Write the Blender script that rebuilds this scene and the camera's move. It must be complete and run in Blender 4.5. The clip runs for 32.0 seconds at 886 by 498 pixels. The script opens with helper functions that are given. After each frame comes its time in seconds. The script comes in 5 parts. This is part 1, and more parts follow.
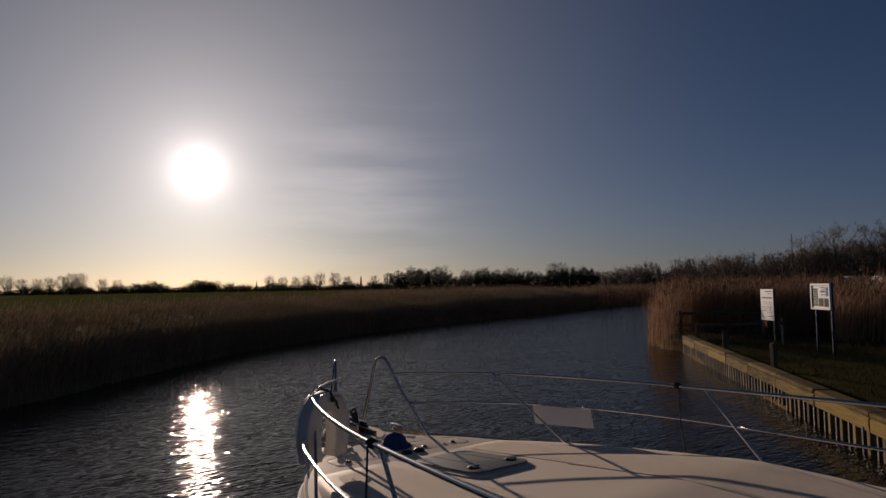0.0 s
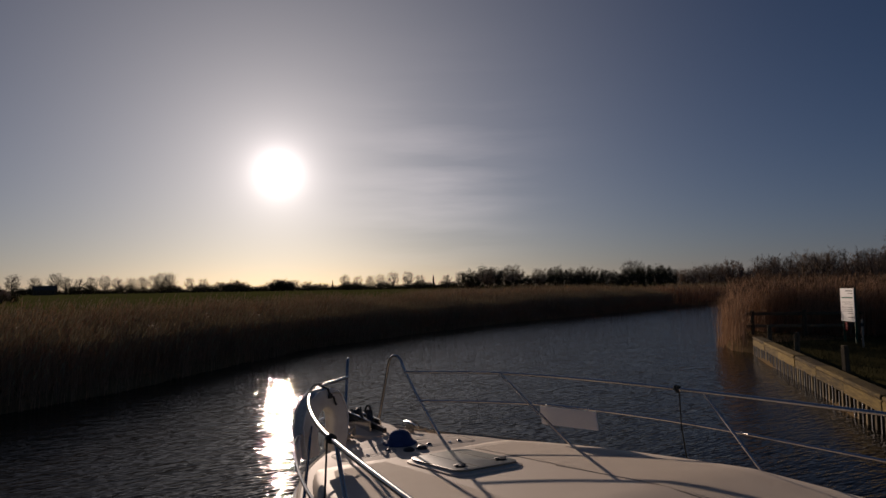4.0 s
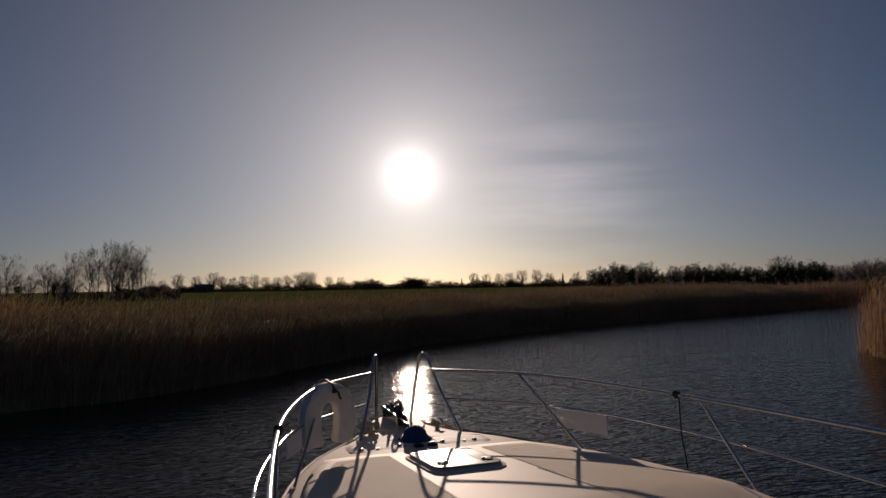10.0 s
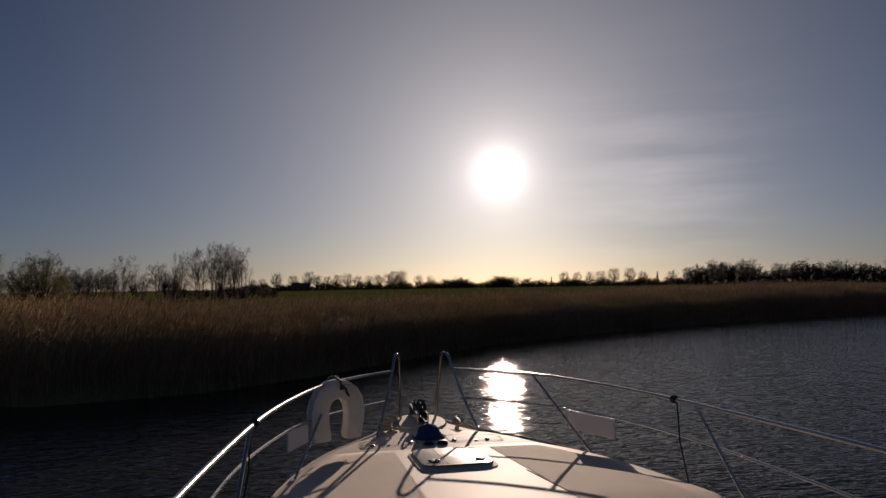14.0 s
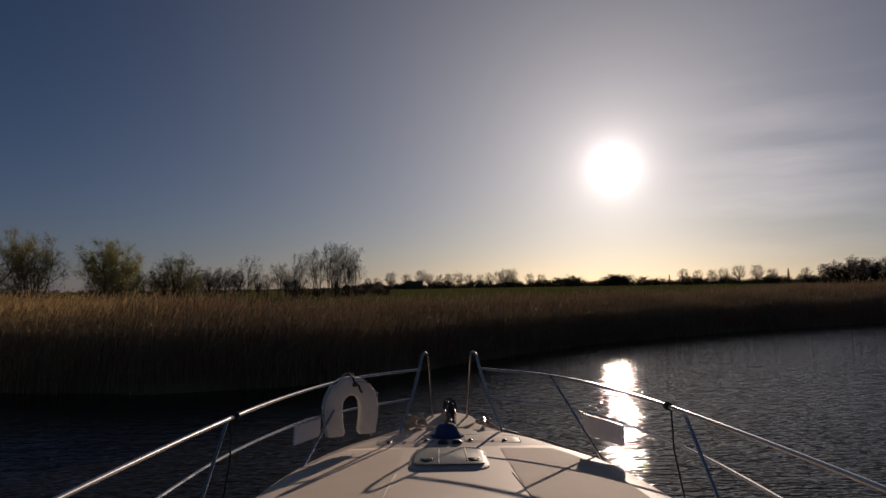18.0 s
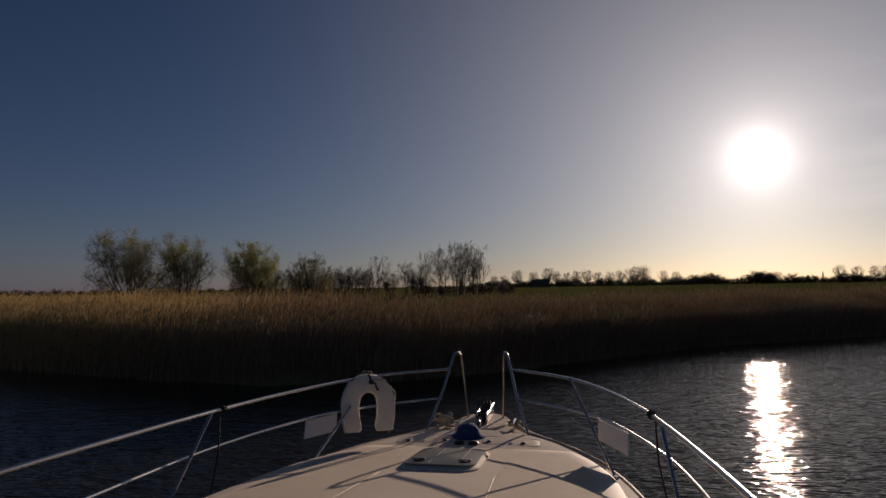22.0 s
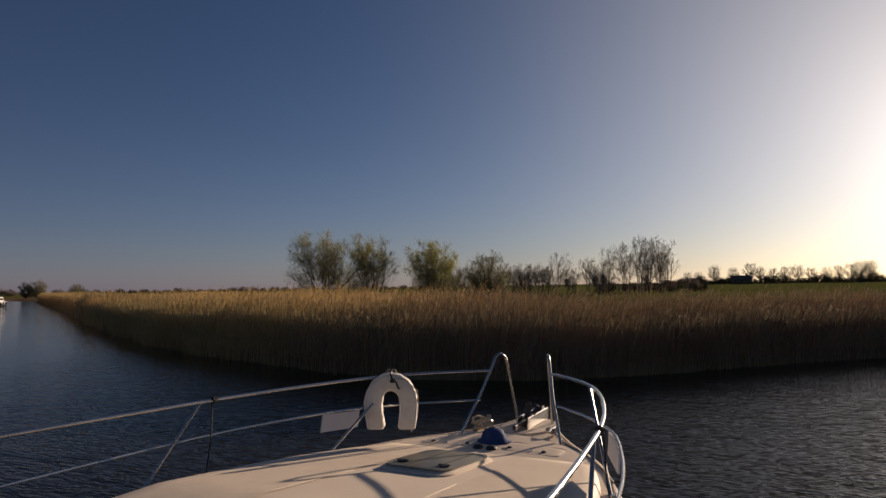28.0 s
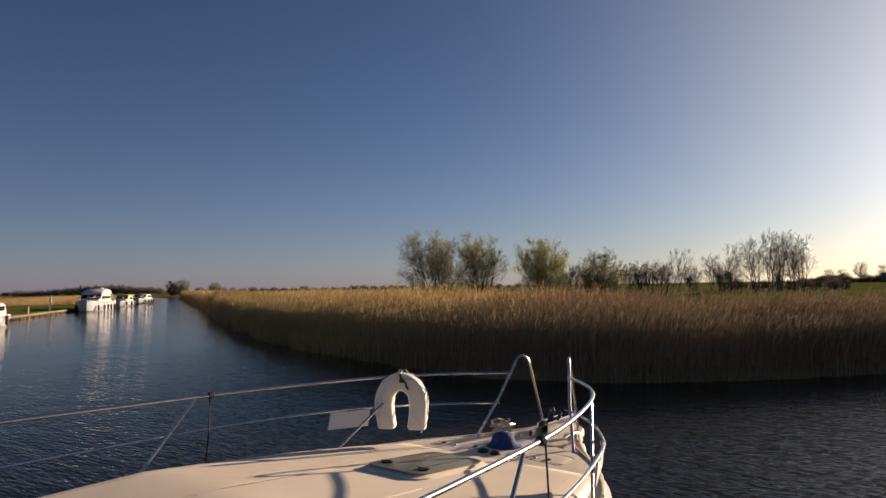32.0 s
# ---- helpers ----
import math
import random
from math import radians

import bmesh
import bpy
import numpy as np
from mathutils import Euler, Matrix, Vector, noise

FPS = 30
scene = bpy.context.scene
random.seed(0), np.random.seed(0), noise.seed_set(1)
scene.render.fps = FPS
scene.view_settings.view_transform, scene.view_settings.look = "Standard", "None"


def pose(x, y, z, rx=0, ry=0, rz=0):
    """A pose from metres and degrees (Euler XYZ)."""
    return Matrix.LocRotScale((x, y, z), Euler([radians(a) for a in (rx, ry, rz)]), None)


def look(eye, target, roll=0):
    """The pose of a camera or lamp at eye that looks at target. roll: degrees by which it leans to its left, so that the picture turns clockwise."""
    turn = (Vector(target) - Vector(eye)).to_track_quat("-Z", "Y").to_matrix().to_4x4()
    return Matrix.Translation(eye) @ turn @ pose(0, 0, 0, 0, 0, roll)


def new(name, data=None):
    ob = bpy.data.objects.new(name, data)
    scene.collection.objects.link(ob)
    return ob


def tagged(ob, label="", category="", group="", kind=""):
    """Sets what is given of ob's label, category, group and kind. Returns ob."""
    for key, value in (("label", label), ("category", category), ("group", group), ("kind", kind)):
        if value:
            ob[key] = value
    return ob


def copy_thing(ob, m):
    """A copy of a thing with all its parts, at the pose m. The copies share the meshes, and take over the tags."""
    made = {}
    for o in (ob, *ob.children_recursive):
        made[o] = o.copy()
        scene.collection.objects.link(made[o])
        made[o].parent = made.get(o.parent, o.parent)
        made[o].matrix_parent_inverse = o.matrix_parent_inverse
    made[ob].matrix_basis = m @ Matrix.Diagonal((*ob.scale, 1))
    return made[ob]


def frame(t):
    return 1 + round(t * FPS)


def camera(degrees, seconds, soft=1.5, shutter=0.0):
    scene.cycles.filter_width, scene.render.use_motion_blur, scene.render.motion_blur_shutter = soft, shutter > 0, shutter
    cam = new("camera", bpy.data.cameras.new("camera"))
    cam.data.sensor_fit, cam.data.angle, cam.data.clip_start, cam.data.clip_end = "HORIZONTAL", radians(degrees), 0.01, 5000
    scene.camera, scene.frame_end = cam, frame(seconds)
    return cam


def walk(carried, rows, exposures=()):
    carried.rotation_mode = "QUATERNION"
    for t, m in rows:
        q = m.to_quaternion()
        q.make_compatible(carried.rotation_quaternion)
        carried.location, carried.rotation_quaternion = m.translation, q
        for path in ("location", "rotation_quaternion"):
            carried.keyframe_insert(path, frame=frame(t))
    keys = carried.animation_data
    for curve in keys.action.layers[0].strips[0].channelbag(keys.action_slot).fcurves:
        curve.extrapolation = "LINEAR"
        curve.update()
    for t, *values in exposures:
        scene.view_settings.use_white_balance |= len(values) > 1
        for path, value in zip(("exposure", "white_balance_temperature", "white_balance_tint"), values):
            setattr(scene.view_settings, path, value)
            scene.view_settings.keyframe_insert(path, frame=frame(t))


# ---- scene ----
# Plan: x to the east bank side, y across the river, z up from the water. The boat lies at the origin with its bow to +y.
cam = camera(68.6, 32.0)
TURN = ((0, -36.67), (1, -35.18), (2, -33.64), (3, -31.89), (6, -26.83), (7, -24.79), (8, -22.82), (9, -20.77), (10, -18.81),
        (11, -16.92), (12, -15.08), (13, -13.01), (14, -10.91), (17, -3.79), (18, -1.06), (19, 1.73), (20, 4.49), (21, 7.35),
        (22, 10.18), (23, 13.08), (24, 16.06), (25, 18.88), (28, 26.48), (29, 29.01), (30, 31.63), (31, 34.21), (32, 36.67))
SWING, ADVANCE, EYE_Z = 4.5, 5.5, 2.5


def station(t, deg):
    a = radians(deg)
    return t, pose(SWING * math.sin(a), ADVANCE * (1 - math.cos(a)), EYE_Z, 93.3, 0, deg) @ pose(0, 0, 0, 0, 0, -0.9)


walk(cam, [station(t, d) for t, d in TURN],
     exposures=((0, -0.9, 6500, 22), (14, -0.83, 6500, 22), (23, -0.82, 6500, 22), (28, 0.14, 6900, 20), (32, 0.72, 6950, 17)))

# ---- light ----
SUN_AZ, SUN_EL = radians(16.0), radians(9.9)
SUN_DIR = Vector((math.sin(SUN_AZ) * math.cos(SUN_EL), math.cos(SUN_AZ) * math.cos(SUN_EL), math.sin(SUN_EL)))

CLOUD_DIR = Vector((0.49, 0.86, 0.15)).normalized()


def link(tree, a, b):
    tree.links.new(a, b)


def make_world():
    world = bpy.data.worlds.new("sky")
    world.use_nodes = True
    scene.world = world
    tree = world.node_tree
    n = tree.nodes
    n.clear()
    out = n.new("ShaderNodeOutputWorld")
    back = n.new("ShaderNodeBackground")
    sky = n.new("ShaderNodeTexSky")
    sky.sky_type = "NISHITA"
    sky.sun_disc = False
    sky.sun_elevation, sky.sun_rotation = SUN_EL, SUN_AZ
    sky.air_density, sky.dust_density, sky.ozone_density = 0.9, 0.4, 2.4
    place = n.new("ShaderNodeTexCoord")
    dot = n.new("ShaderNodeVectorMath")
    dot.operation = "DOT_PRODUCT"
    dot.inputs[1].default_value = SUN_DIR
    link(tree, place.outputs["Generated"], dot.inputs[0])
    clamp = n.new("ShaderNodeClamp")
    link(tree, dot.outputs["Value"], clamp.inputs["Value"])
    cool = n.new("ShaderNodeVectorMath")
    cool.operation = "MULTIPLY"
    cool.inputs[1].default_value = (0.55, 0.645, 0.79)
    link(tree, sky.outputs["Color"], cool.inputs[0])
    last = cool.outputs[0]
    # the sun's own disc and the bright haze around it
    for power, colour in ((2200.0, (26.0, 24.5, 22.5)), (620.0, (11.0, 10.3, 9.2)), (170.0, (4.8, 4.5, 4.0)), (45.0, (4.0, 3.6, 2.8)), (10.0, (6.2, 5.7, 4.45))):
        p = n.new("ShaderNodeMath")
        p.operation = "POWER"
        p.inputs[1].default_value = power
        link(tree, clamp.outputs[0], p.inputs[0])
        mul = n.new("ShaderNodeVectorMath")
        mul.operation = "SCALE"
        mul.inputs[0].default_value = colour
        link(tree, p.outputs[0], mul.inputs["Scale"])
        add = n.new("ShaderNodeVectorMath")
        add.operation = "ADD"
        link(tree, last, add.inputs[0])
        link(tree, mul.outputs[0], add.inputs[1])
        last = add.outputs[0]
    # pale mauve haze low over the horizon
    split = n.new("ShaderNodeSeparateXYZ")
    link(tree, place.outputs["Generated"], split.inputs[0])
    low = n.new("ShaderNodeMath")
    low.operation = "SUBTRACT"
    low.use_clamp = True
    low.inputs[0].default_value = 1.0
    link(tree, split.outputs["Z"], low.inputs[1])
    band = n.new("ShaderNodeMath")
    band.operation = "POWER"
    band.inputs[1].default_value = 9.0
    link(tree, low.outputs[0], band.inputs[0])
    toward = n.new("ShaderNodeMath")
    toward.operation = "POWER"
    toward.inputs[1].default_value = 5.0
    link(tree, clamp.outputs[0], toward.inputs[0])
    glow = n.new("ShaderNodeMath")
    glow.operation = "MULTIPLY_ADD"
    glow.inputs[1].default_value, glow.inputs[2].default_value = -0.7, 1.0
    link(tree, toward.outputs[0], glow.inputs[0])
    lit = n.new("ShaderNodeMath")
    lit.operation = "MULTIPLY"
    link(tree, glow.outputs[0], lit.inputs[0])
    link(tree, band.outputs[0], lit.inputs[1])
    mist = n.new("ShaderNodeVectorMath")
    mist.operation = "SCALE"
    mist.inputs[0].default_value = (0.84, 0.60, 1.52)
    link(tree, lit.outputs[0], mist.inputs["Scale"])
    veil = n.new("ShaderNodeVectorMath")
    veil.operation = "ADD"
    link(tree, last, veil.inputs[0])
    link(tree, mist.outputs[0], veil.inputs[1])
    # warm light along the horizon under the sun
    ember = n.new("ShaderNodeMath")
    ember.operation = "MULTIPLY"
    link(tree, toward.outputs[0], ember.inputs[0])
    link(tree, band.outputs[0], ember.inputs[1])
    warm = n.new("ShaderNodeVectorMath")
    warm.operation = "SCALE"
    warm.inputs[0].default_value = (1.75, 1.36, 1.08)
    link(tree, ember.outputs[0], warm.inputs["Scale"])
    flush = n.new("ShaderNodeVectorMath")
    flush.operation = "ADD"
    link(tree, veil.outputs[0], flush.inputs[0])
    link(tree, warm.outputs[0], flush.inputs[1])
    last = flush.outputs[0]
    # thin streaks of high cloud, lit from behind by the sun
    stretch = n.new("ShaderNodeMapping")
    stretch.inputs["Location"].default_value = (0.3, 0.1, 0.4)
    stretch.inputs["Rotation"].default_value = (0.0, radians(5), 0.0)
    stretch.inputs["Scale"].default_value = (1.7, 1.7, 15.0)
    link(tree, place.outputs["Generated"], stretch.inputs["Vector"])
    streak = n.new("ShaderNodeTexNoise")
    streak.inputs["Scale"].default_value = 1.7
    streak.inputs["Detail"].default_value = 5.0
    link(tree, stretch.outputs[0], streak.inputs["Vector"])
    ramp = n.new("ShaderNodeValToRGB")
    ramp.color_ramp.elements[0].position, ramp.color_ramp.elements[0].color = 0.44, (0, 0, 0, 1)
    ramp.color_ramp.elements[1].position, ramp.color_ramp.elements[1].color = 0.72, (4.2, 3.8, 3.4, 1)
    link(tree, streak.outputs["Fac"], ramp.inputs[0])
    near_sun = n.new("ShaderNodeMath")
    near_sun.operation = "POWER"
    near_sun.inputs[1].default_value = 120.0
    patch = n.new("ShaderNodeVectorMath")
    patch.operation = "DOT_PRODUCT"
    patch.inputs[1].default_value = CLOUD_DIR
    link(tree, place.outputs["Generated"], patch.inputs[0])
    inside = n.new("ShaderNodeClamp")
    link(tree, patch.outputs["Value"], inside.inputs["Value"])
    link(tree, inside.outputs[0], near_sun.inputs[0])
    wisp = n.new("ShaderNodeVectorMath")
    wisp.operation = "SCALE"
    link(tree, ramp.outputs[0], wisp.inputs[0])
    link(tree, near_sun.outputs[0], wisp.inputs["Scale"])
    tint = n.new("ShaderNodeVectorMath")
    tint.operation = "ADD"
    link(tree, last, tint.inputs[0])
    link(tree, wisp.outputs[0], tint.inputs[1])
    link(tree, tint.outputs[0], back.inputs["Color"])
    back.inputs["Strength"].default_value = 0.055
    link(tree, back.outputs[0], out.inputs["Surface"])


make_world()
sun = new("sun", bpy.data.lights.new("sun", "SUN"))
sun.data.energy, sun.data.angle, sun.data.color = 5.3, radians(0.5), (1.0, 0.83, 0.63)
sun.matrix_basis = look(SUN_DIR * 100, (0, 0, 0))


# ---- materials ----
def material(name, dark, light, rough=0.6, scale=8.0, metal=0.0, bump=0.15, fine=60.0, spec=0.5, coat=0.0, stretch=(1, 1, 1),
             per_object=0.0, per_island=0.0, translucent=0.0, coords="Object"):
    """Two colours mixed by a coarse and a fine noise, with relief from the fine one."""
    m = bpy.data.materials.new(name)
    m.use_nodes = True
    tree = m.node_tree
    n = tree.nodes
    b = n["Principled BSDF"]
    place = n.new("ShaderNodeTexCoord")
    mapping = n.new("ShaderNodeMapping")
    mapping.inputs["Scale"].default_value = stretch
    link(tree, place.outputs[coords], mapping.inputs["Vector"])
    coarse, grain = n.new("ShaderNodeTexNoise"), n.new("ShaderNodeTexNoise")
    for tex, s, d in ((coarse, scale, 4.0), (grain, fine, 3.0)):
        tex.inputs["Scale"].default_value, tex.inputs["Detail"].default_value = s, d
        link(tree, mapping.outputs[0], tex.inputs["Vector"])
    mean = n.new("ShaderNodeMath")
    mean.operation = "MULTIPLY_ADD"
    mean.inputs[1].default_value = 0.4
    link(tree, grain.outputs["Fac"], mean.inputs[0])
    half = n.new("ShaderNodeMath")
    half.operation = "MULTIPLY"
    half.inputs[1].default_value = 0.6
    link(tree, coarse.outputs["Fac"], half.inputs[0])
    link(tree, half.outputs[0], mean.inputs[2])
    value = mean.outputs[0]
    if per_object or per_island:
        if per_object:
            info = n.new("ShaderNodeObjectInfo").outputs["Random"]
        else:
            info = n.new("ShaderNodeNewGeometry").outputs["Random Per Island"]
        off = n.new("ShaderNodeMath")
        off.operation = "MULTIPLY_ADD"
        off.inputs[1].default_value = per_object or per_island
        link(tree, info, off.inputs[0])
        link(tree, value, off.inputs[2])
        shift = n.new("ShaderNodeMath")
        shift.operation = "SUBTRACT"
        shift.inputs[1].default_value = 0.5 * (per_object or per_island)
        link(tree, off.outputs[0], shift.inputs[0])
        value = shift.outputs[0]
    ramp = n.new("ShaderNodeValToRGB")
    e = ramp.color_ramp.elements
    e[0].position, e[0].color = 0.3, (*dark, 1)
    e[1].position, e[1].color = 0.7, (*light, 1)
    link(tree, value, ramp.inputs[0])
    link(tree, ramp.outputs[0], b.inputs["Base Color"])
    b.inputs["Roughness"].default_value, b.inputs["Metallic"].default_value = rough, metal
    b.inputs["Specular IOR Level"].default_value = spec
    b.inputs["Coat Weight"].default_value = coat
    if bump:
        relief = n.new("ShaderNodeBump")
        relief.inputs["Strength"].default_value, relief.inputs["Distance"].default_value = bump, 0.01
        link(tree, grain.outputs["Fac"], relief.inputs["Height"])
        link(tree, relief.outputs[0], b.inputs["Normal"])
    if translucent:
        through_leaf = n.new("ShaderNodeBsdfTranslucent")
        link(tree, ramp.outputs[0], through_leaf.inputs["Color"])
        mix = n.new("ShaderNodeMixShader")
        mix.inputs[0].default_value = translucent
        link(tree, b.outputs[0], mix.inputs[1])
        link(tree, through_leaf.outputs[0], mix.inputs[2])
        link(tree, mix.outputs[0], n["Material Output"].inputs["Surface"])
    return m


def water_material():
    m = bpy.data.materials.new("river_water")
    m.use_nodes = True
    tree = m.node_tree
    n = tree.nodes
    b = n["Principled BSDF"]
    b.inputs["Base Color"].default_value = (0.018, 0.016, 0.012, 1)
    b.inputs["Roughness"].default_value = 0.04
    b.inputs["Specular IOR Level"].default_value = 0.11
    b.inputs["IOR"].default_value = 1.33
    place = n.new("ShaderNodeTexCoord")
    height = None
    for scale, weight, turn, wide, detail in ((1.5, 0.5, 20, 2.9, 1.0), (4.6, 0.40, -15, 3.0, 1.0), (0.4, 0.6, 40, 2.0, 1.0)):
        mapping = n.new("ShaderNodeMapping")
        mapping.inputs["Rotation"].default_value = (0, 0, radians(turn))
        mapping.inputs["Scale"].default_value = (1, wide, 1)
        link(tree, place.outputs["Object"], mapping.inputs["Vector"])
        tex = n.new("ShaderNodeTexNoise")
        tex.inputs["Scale"].default_value, tex.inputs["Detail"].default_value = scale, detail
        link(tree, mapping.outputs[0], tex.inputs["Vector"])
        mul = n.new("ShaderNodeMath")
        mul.operation = "MULTIPLY_ADD"
        mul.inputs[1].default_value = weight
        link(tree, tex.outputs["Fac"], mul.inputs[0])
        if height:
            link(tree, height, mul.inputs[2])
        height = mul.outputs[0]
    bump = n.new("ShaderNodeBump")
    bump.inputs["Strength"].default_value, bump.inputs["Distance"].default_value = 1.0, 0.05
    # the reach past the moored boats lies sheltered and calmer
    split = n.new("ShaderNodeSeparateXYZ")
    link(tree, place.outputs["Object"], split.inputs[0])
    calm = n.new("ShaderNodeMapRange")
    calm.inputs["From Min"].default_value, calm.inputs["From Max"].default_value = -24.0, -4.0
    calm.inputs["To Min"].default_value, calm.inputs["To Max"].default_value = 0.28, 1.0
    link(tree, split.outputs["X"], calm.inputs["Value"])
    swell = n.new("ShaderNodeMath")
    swell.operation = "MULTIPLY"
    link(tree, height, swell.inputs[0])
    link(tree, calm.outputs[0], swell.inputs[1])
    link(tree, swell.outputs[0], bump.inputs["Height"])
    link(tree, bump.outputs[0], b.inputs["Normal"])
    return m


WATER = water_material()
GELCOAT = material("gelcoat", (0.68, 0.57, 0.45), (0.78, 0.67, 0.54), 0.62, 2.0, bump=0.03, fine=140, spec=0.15)
NONSKID = material("nonskid", (0.66, 0.55, 0.43), (0.75, 0.64, 0.51), 0.8, 3.0, bump=0.25, fine=260, spec=0.12)
STEEL = material("stainless", (0.52, 0.50, 0.47), (0.68, 0.66, 0.62), 0.24, 6.0, metal=1.0, bump=0.02)
DARK_STEEL = material("dark_steel", (0.03, 0.03, 0.03), (0.12, 0.11, 0.10), 0.4, 20.0, metal=0.7)
TINTED = material("tinted_acrylic", (0.16, 0.15, 0.11), (0.20, 0.188, 0.14), 0.34, 3.0, bump=0.0, spec=0.4)
BLACK_PLASTIC = material("black_plastic", (0.012, 0.012, 0.012), (0.03, 0.03, 0.03), 0.5, 30.0)
WHITE_PLASTIC = material("white_plastic", (0.72, 0.71, 0.69), (0.82, 0.81, 0.79), 0.45, 4.0, bump=0.05)
VINYL = material("white_vinyl", (0.62, 0.58, 0.50), (0.80, 0.77, 0.70), 0.55, 7.0, bump=0.3, fine=25)
ROPE = material("rope", (0.35, 0.29, 0.20), (0.62, 0.54, 0.42), 0.9, 40.0, bump=0.6, fine=200)
DARK_ROPE = material("dark_rope", (0.02, 0.025, 0.02), (0.06, 0.06, 0.05), 0.9, 40.0, bump=0.6, fine=200)
BLUE_CANVAS = material("blue_canvas", (0.012, 0.035, 0.12), (0.03, 0.075, 0.22), 0.85, 14.0, bump=0.4, fine=150)
OAK = material("weathered_timber", (0.06, 0.040, 0.012), (0.30, 0.205, 0.058), 0.85, 5.0, bump=0.6, fine=40, stretch=(0.5, 6, 6), per_object=0.35, spec=0.1)
OLD_POST = material("old_post", (0.07, 0.055, 0.035), (0.22, 0.175, 0.11), 0.85, 9.0, bump=0.6, fine=50, stretch=(5, 5, 0.6), per_object=0.3, spec=0.1)
PALE_POST = material("pale_post", (0.26, 0.22, 0.16), (0.48, 0.42, 0.33), 0.85, 9.0, bump=0.4, fine=50, stretch=(5, 5, 0.6), per_object=0.3, spec=0.1)
PALE_QUAY = material("pale_quay_timber", (0.17, 0.14, 0.09), (0.34, 0.285, 0.19), 0.85, 5.0, bump=0.5, fine=40, stretch=(0.5, 6, 6), per_object=0.3, spec=0.1)
PILING = material("pile_timber", (0.05, 0.035, 0.02), (0.24, 0.18, 0.09), 0.75, 6.0, bump=0.5, fine=40, stretch=(5, 5, 0.7), per_object=0.4, spec=0.1)
TARRED = material("tarred_timber", (0.02, 0.015, 0.010), (0.08, 0.058, 0.036), 0.8, 6.0, bump=0.5, fine=40, stretch=(5, 5, 0.7), per_object=0.4, spec=0.1)
GRASS = material("grass", (0.038, 0.035, 0.015), (0.082, 0.074, 0.033), 0.9, 0.6, bump=0.8, fine=14.0, spec=0.0)
MEADOW = material("meadow", (0.09, 0.098, 0.028), (0.168, 0.168, 0.055), 0.9, 0.05, bump=0.8, fine=3.0, spec=0.0)
MARSH = material("marsh", (0.12, 0.08, 0.042), (0.30, 0.21, 0.105), 0.95, 0.25, bump=0.8, fine=9.0, spec=0.0)
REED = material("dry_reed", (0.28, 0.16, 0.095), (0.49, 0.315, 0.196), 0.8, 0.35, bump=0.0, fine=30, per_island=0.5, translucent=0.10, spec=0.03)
# brighter copies of the dry reed and its plume, sunlight put into the colour
SUNLIT_REED = material("sunlit_reed", (0.42, 0.26, 0.115), (0.72, 0.49, 0.235), 0.8, 0.35, bump=0.0, fine=30, per_island=0.5, translucent=0.27, spec=0.03)
SUNLIT_PLUME = material("sunlit_reed_plume", (0.34, 0.25, 0.115), (0.58, 0.45, 0.22), 0.95, 0.6, bump=0.0, per_island=0.5, translucent=0.22, spec=0.05)
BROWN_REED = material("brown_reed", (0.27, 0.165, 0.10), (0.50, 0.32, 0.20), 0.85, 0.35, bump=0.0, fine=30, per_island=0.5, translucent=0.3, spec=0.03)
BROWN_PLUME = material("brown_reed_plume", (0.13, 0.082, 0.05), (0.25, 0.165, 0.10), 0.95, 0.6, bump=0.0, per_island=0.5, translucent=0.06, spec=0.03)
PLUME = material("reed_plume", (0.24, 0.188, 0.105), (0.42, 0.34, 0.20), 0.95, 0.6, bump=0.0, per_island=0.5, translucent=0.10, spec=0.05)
BARK = material("bark", (0.05, 0.04, 0.03), (0.16, 0.13, 0.10), 0.95, 3.0, bump=0.5, fine=20, per_object=0.2, spec=0.2)
TWIG = material("twigs", (0.19, 0.155, 0.12), (0.36, 0.295, 0.225), 0.95, 1.0, bump=0.0, per_object=0.2, spec=0.2)
WILLOW_LEAF = material("willow_leaf", (0.23, 0.235, 0.075), (0.42, 0.41, 0.14), 0.8, 0.5, bump=0.0, per_island=0.5, translucent=0.4, spec=0.3)
BUSH_LEAF = material("bush_leaf", (0.15, 0.15, 0.065), (0.28, 0.265, 0.12), 0.85, 0.5, bump=0.0, per_island=0.5, translucent=0.3, spec=0.3)
DARK_LEAF = material("ivy_leaf", (0.03, 0.032, 0.016), (0.075, 0.068, 0.035), 0.8, 0.5, bump=0.0, per_island=0.5, translucent=0.15, spec=0.3)
SIGN_WHITE = material("sign_white", (0.70, 0.70, 0.68), (0.80, 0.80, 0.78), 0.5, 3.0, bump=0.03)
SIGN_BLUE = material("sign_post_blue", (0.010, 0.022, 0.06), (0.02, 0.04, 0.09), 0.5, 8.0, spec=0.15)
INK = material("sign_ink", (0.02, 0.02, 0.025), (0.05, 0.05, 0.055), 0.6, 30.0, bump=0.0, spec=0.08)
INK_GREEN = material("sign_green", (0.02, 0.14, 0.09), (0.03, 0.20, 0.13), 0.6, 30.0, bump=0.0, spec=0.08)
POST_GREEN = material("sign_post_green", (0.012, 0.06, 0.035), (0.025, 0.10, 0.06), 0.5, 8.0, spec=0.15)
INK_BLUE = material("poster_blue", (0.05, 0.20, 0.38), (0.10, 0.30, 0.50), 0.6, 9.0, bump=0.0, spec=0.08)
INK_BROWN = material("poster_dark", (0.04, 0.03, 0.025), (0.16, 0.12, 0.09), 0.6, 12.0, bump=0.0, spec=0.08)
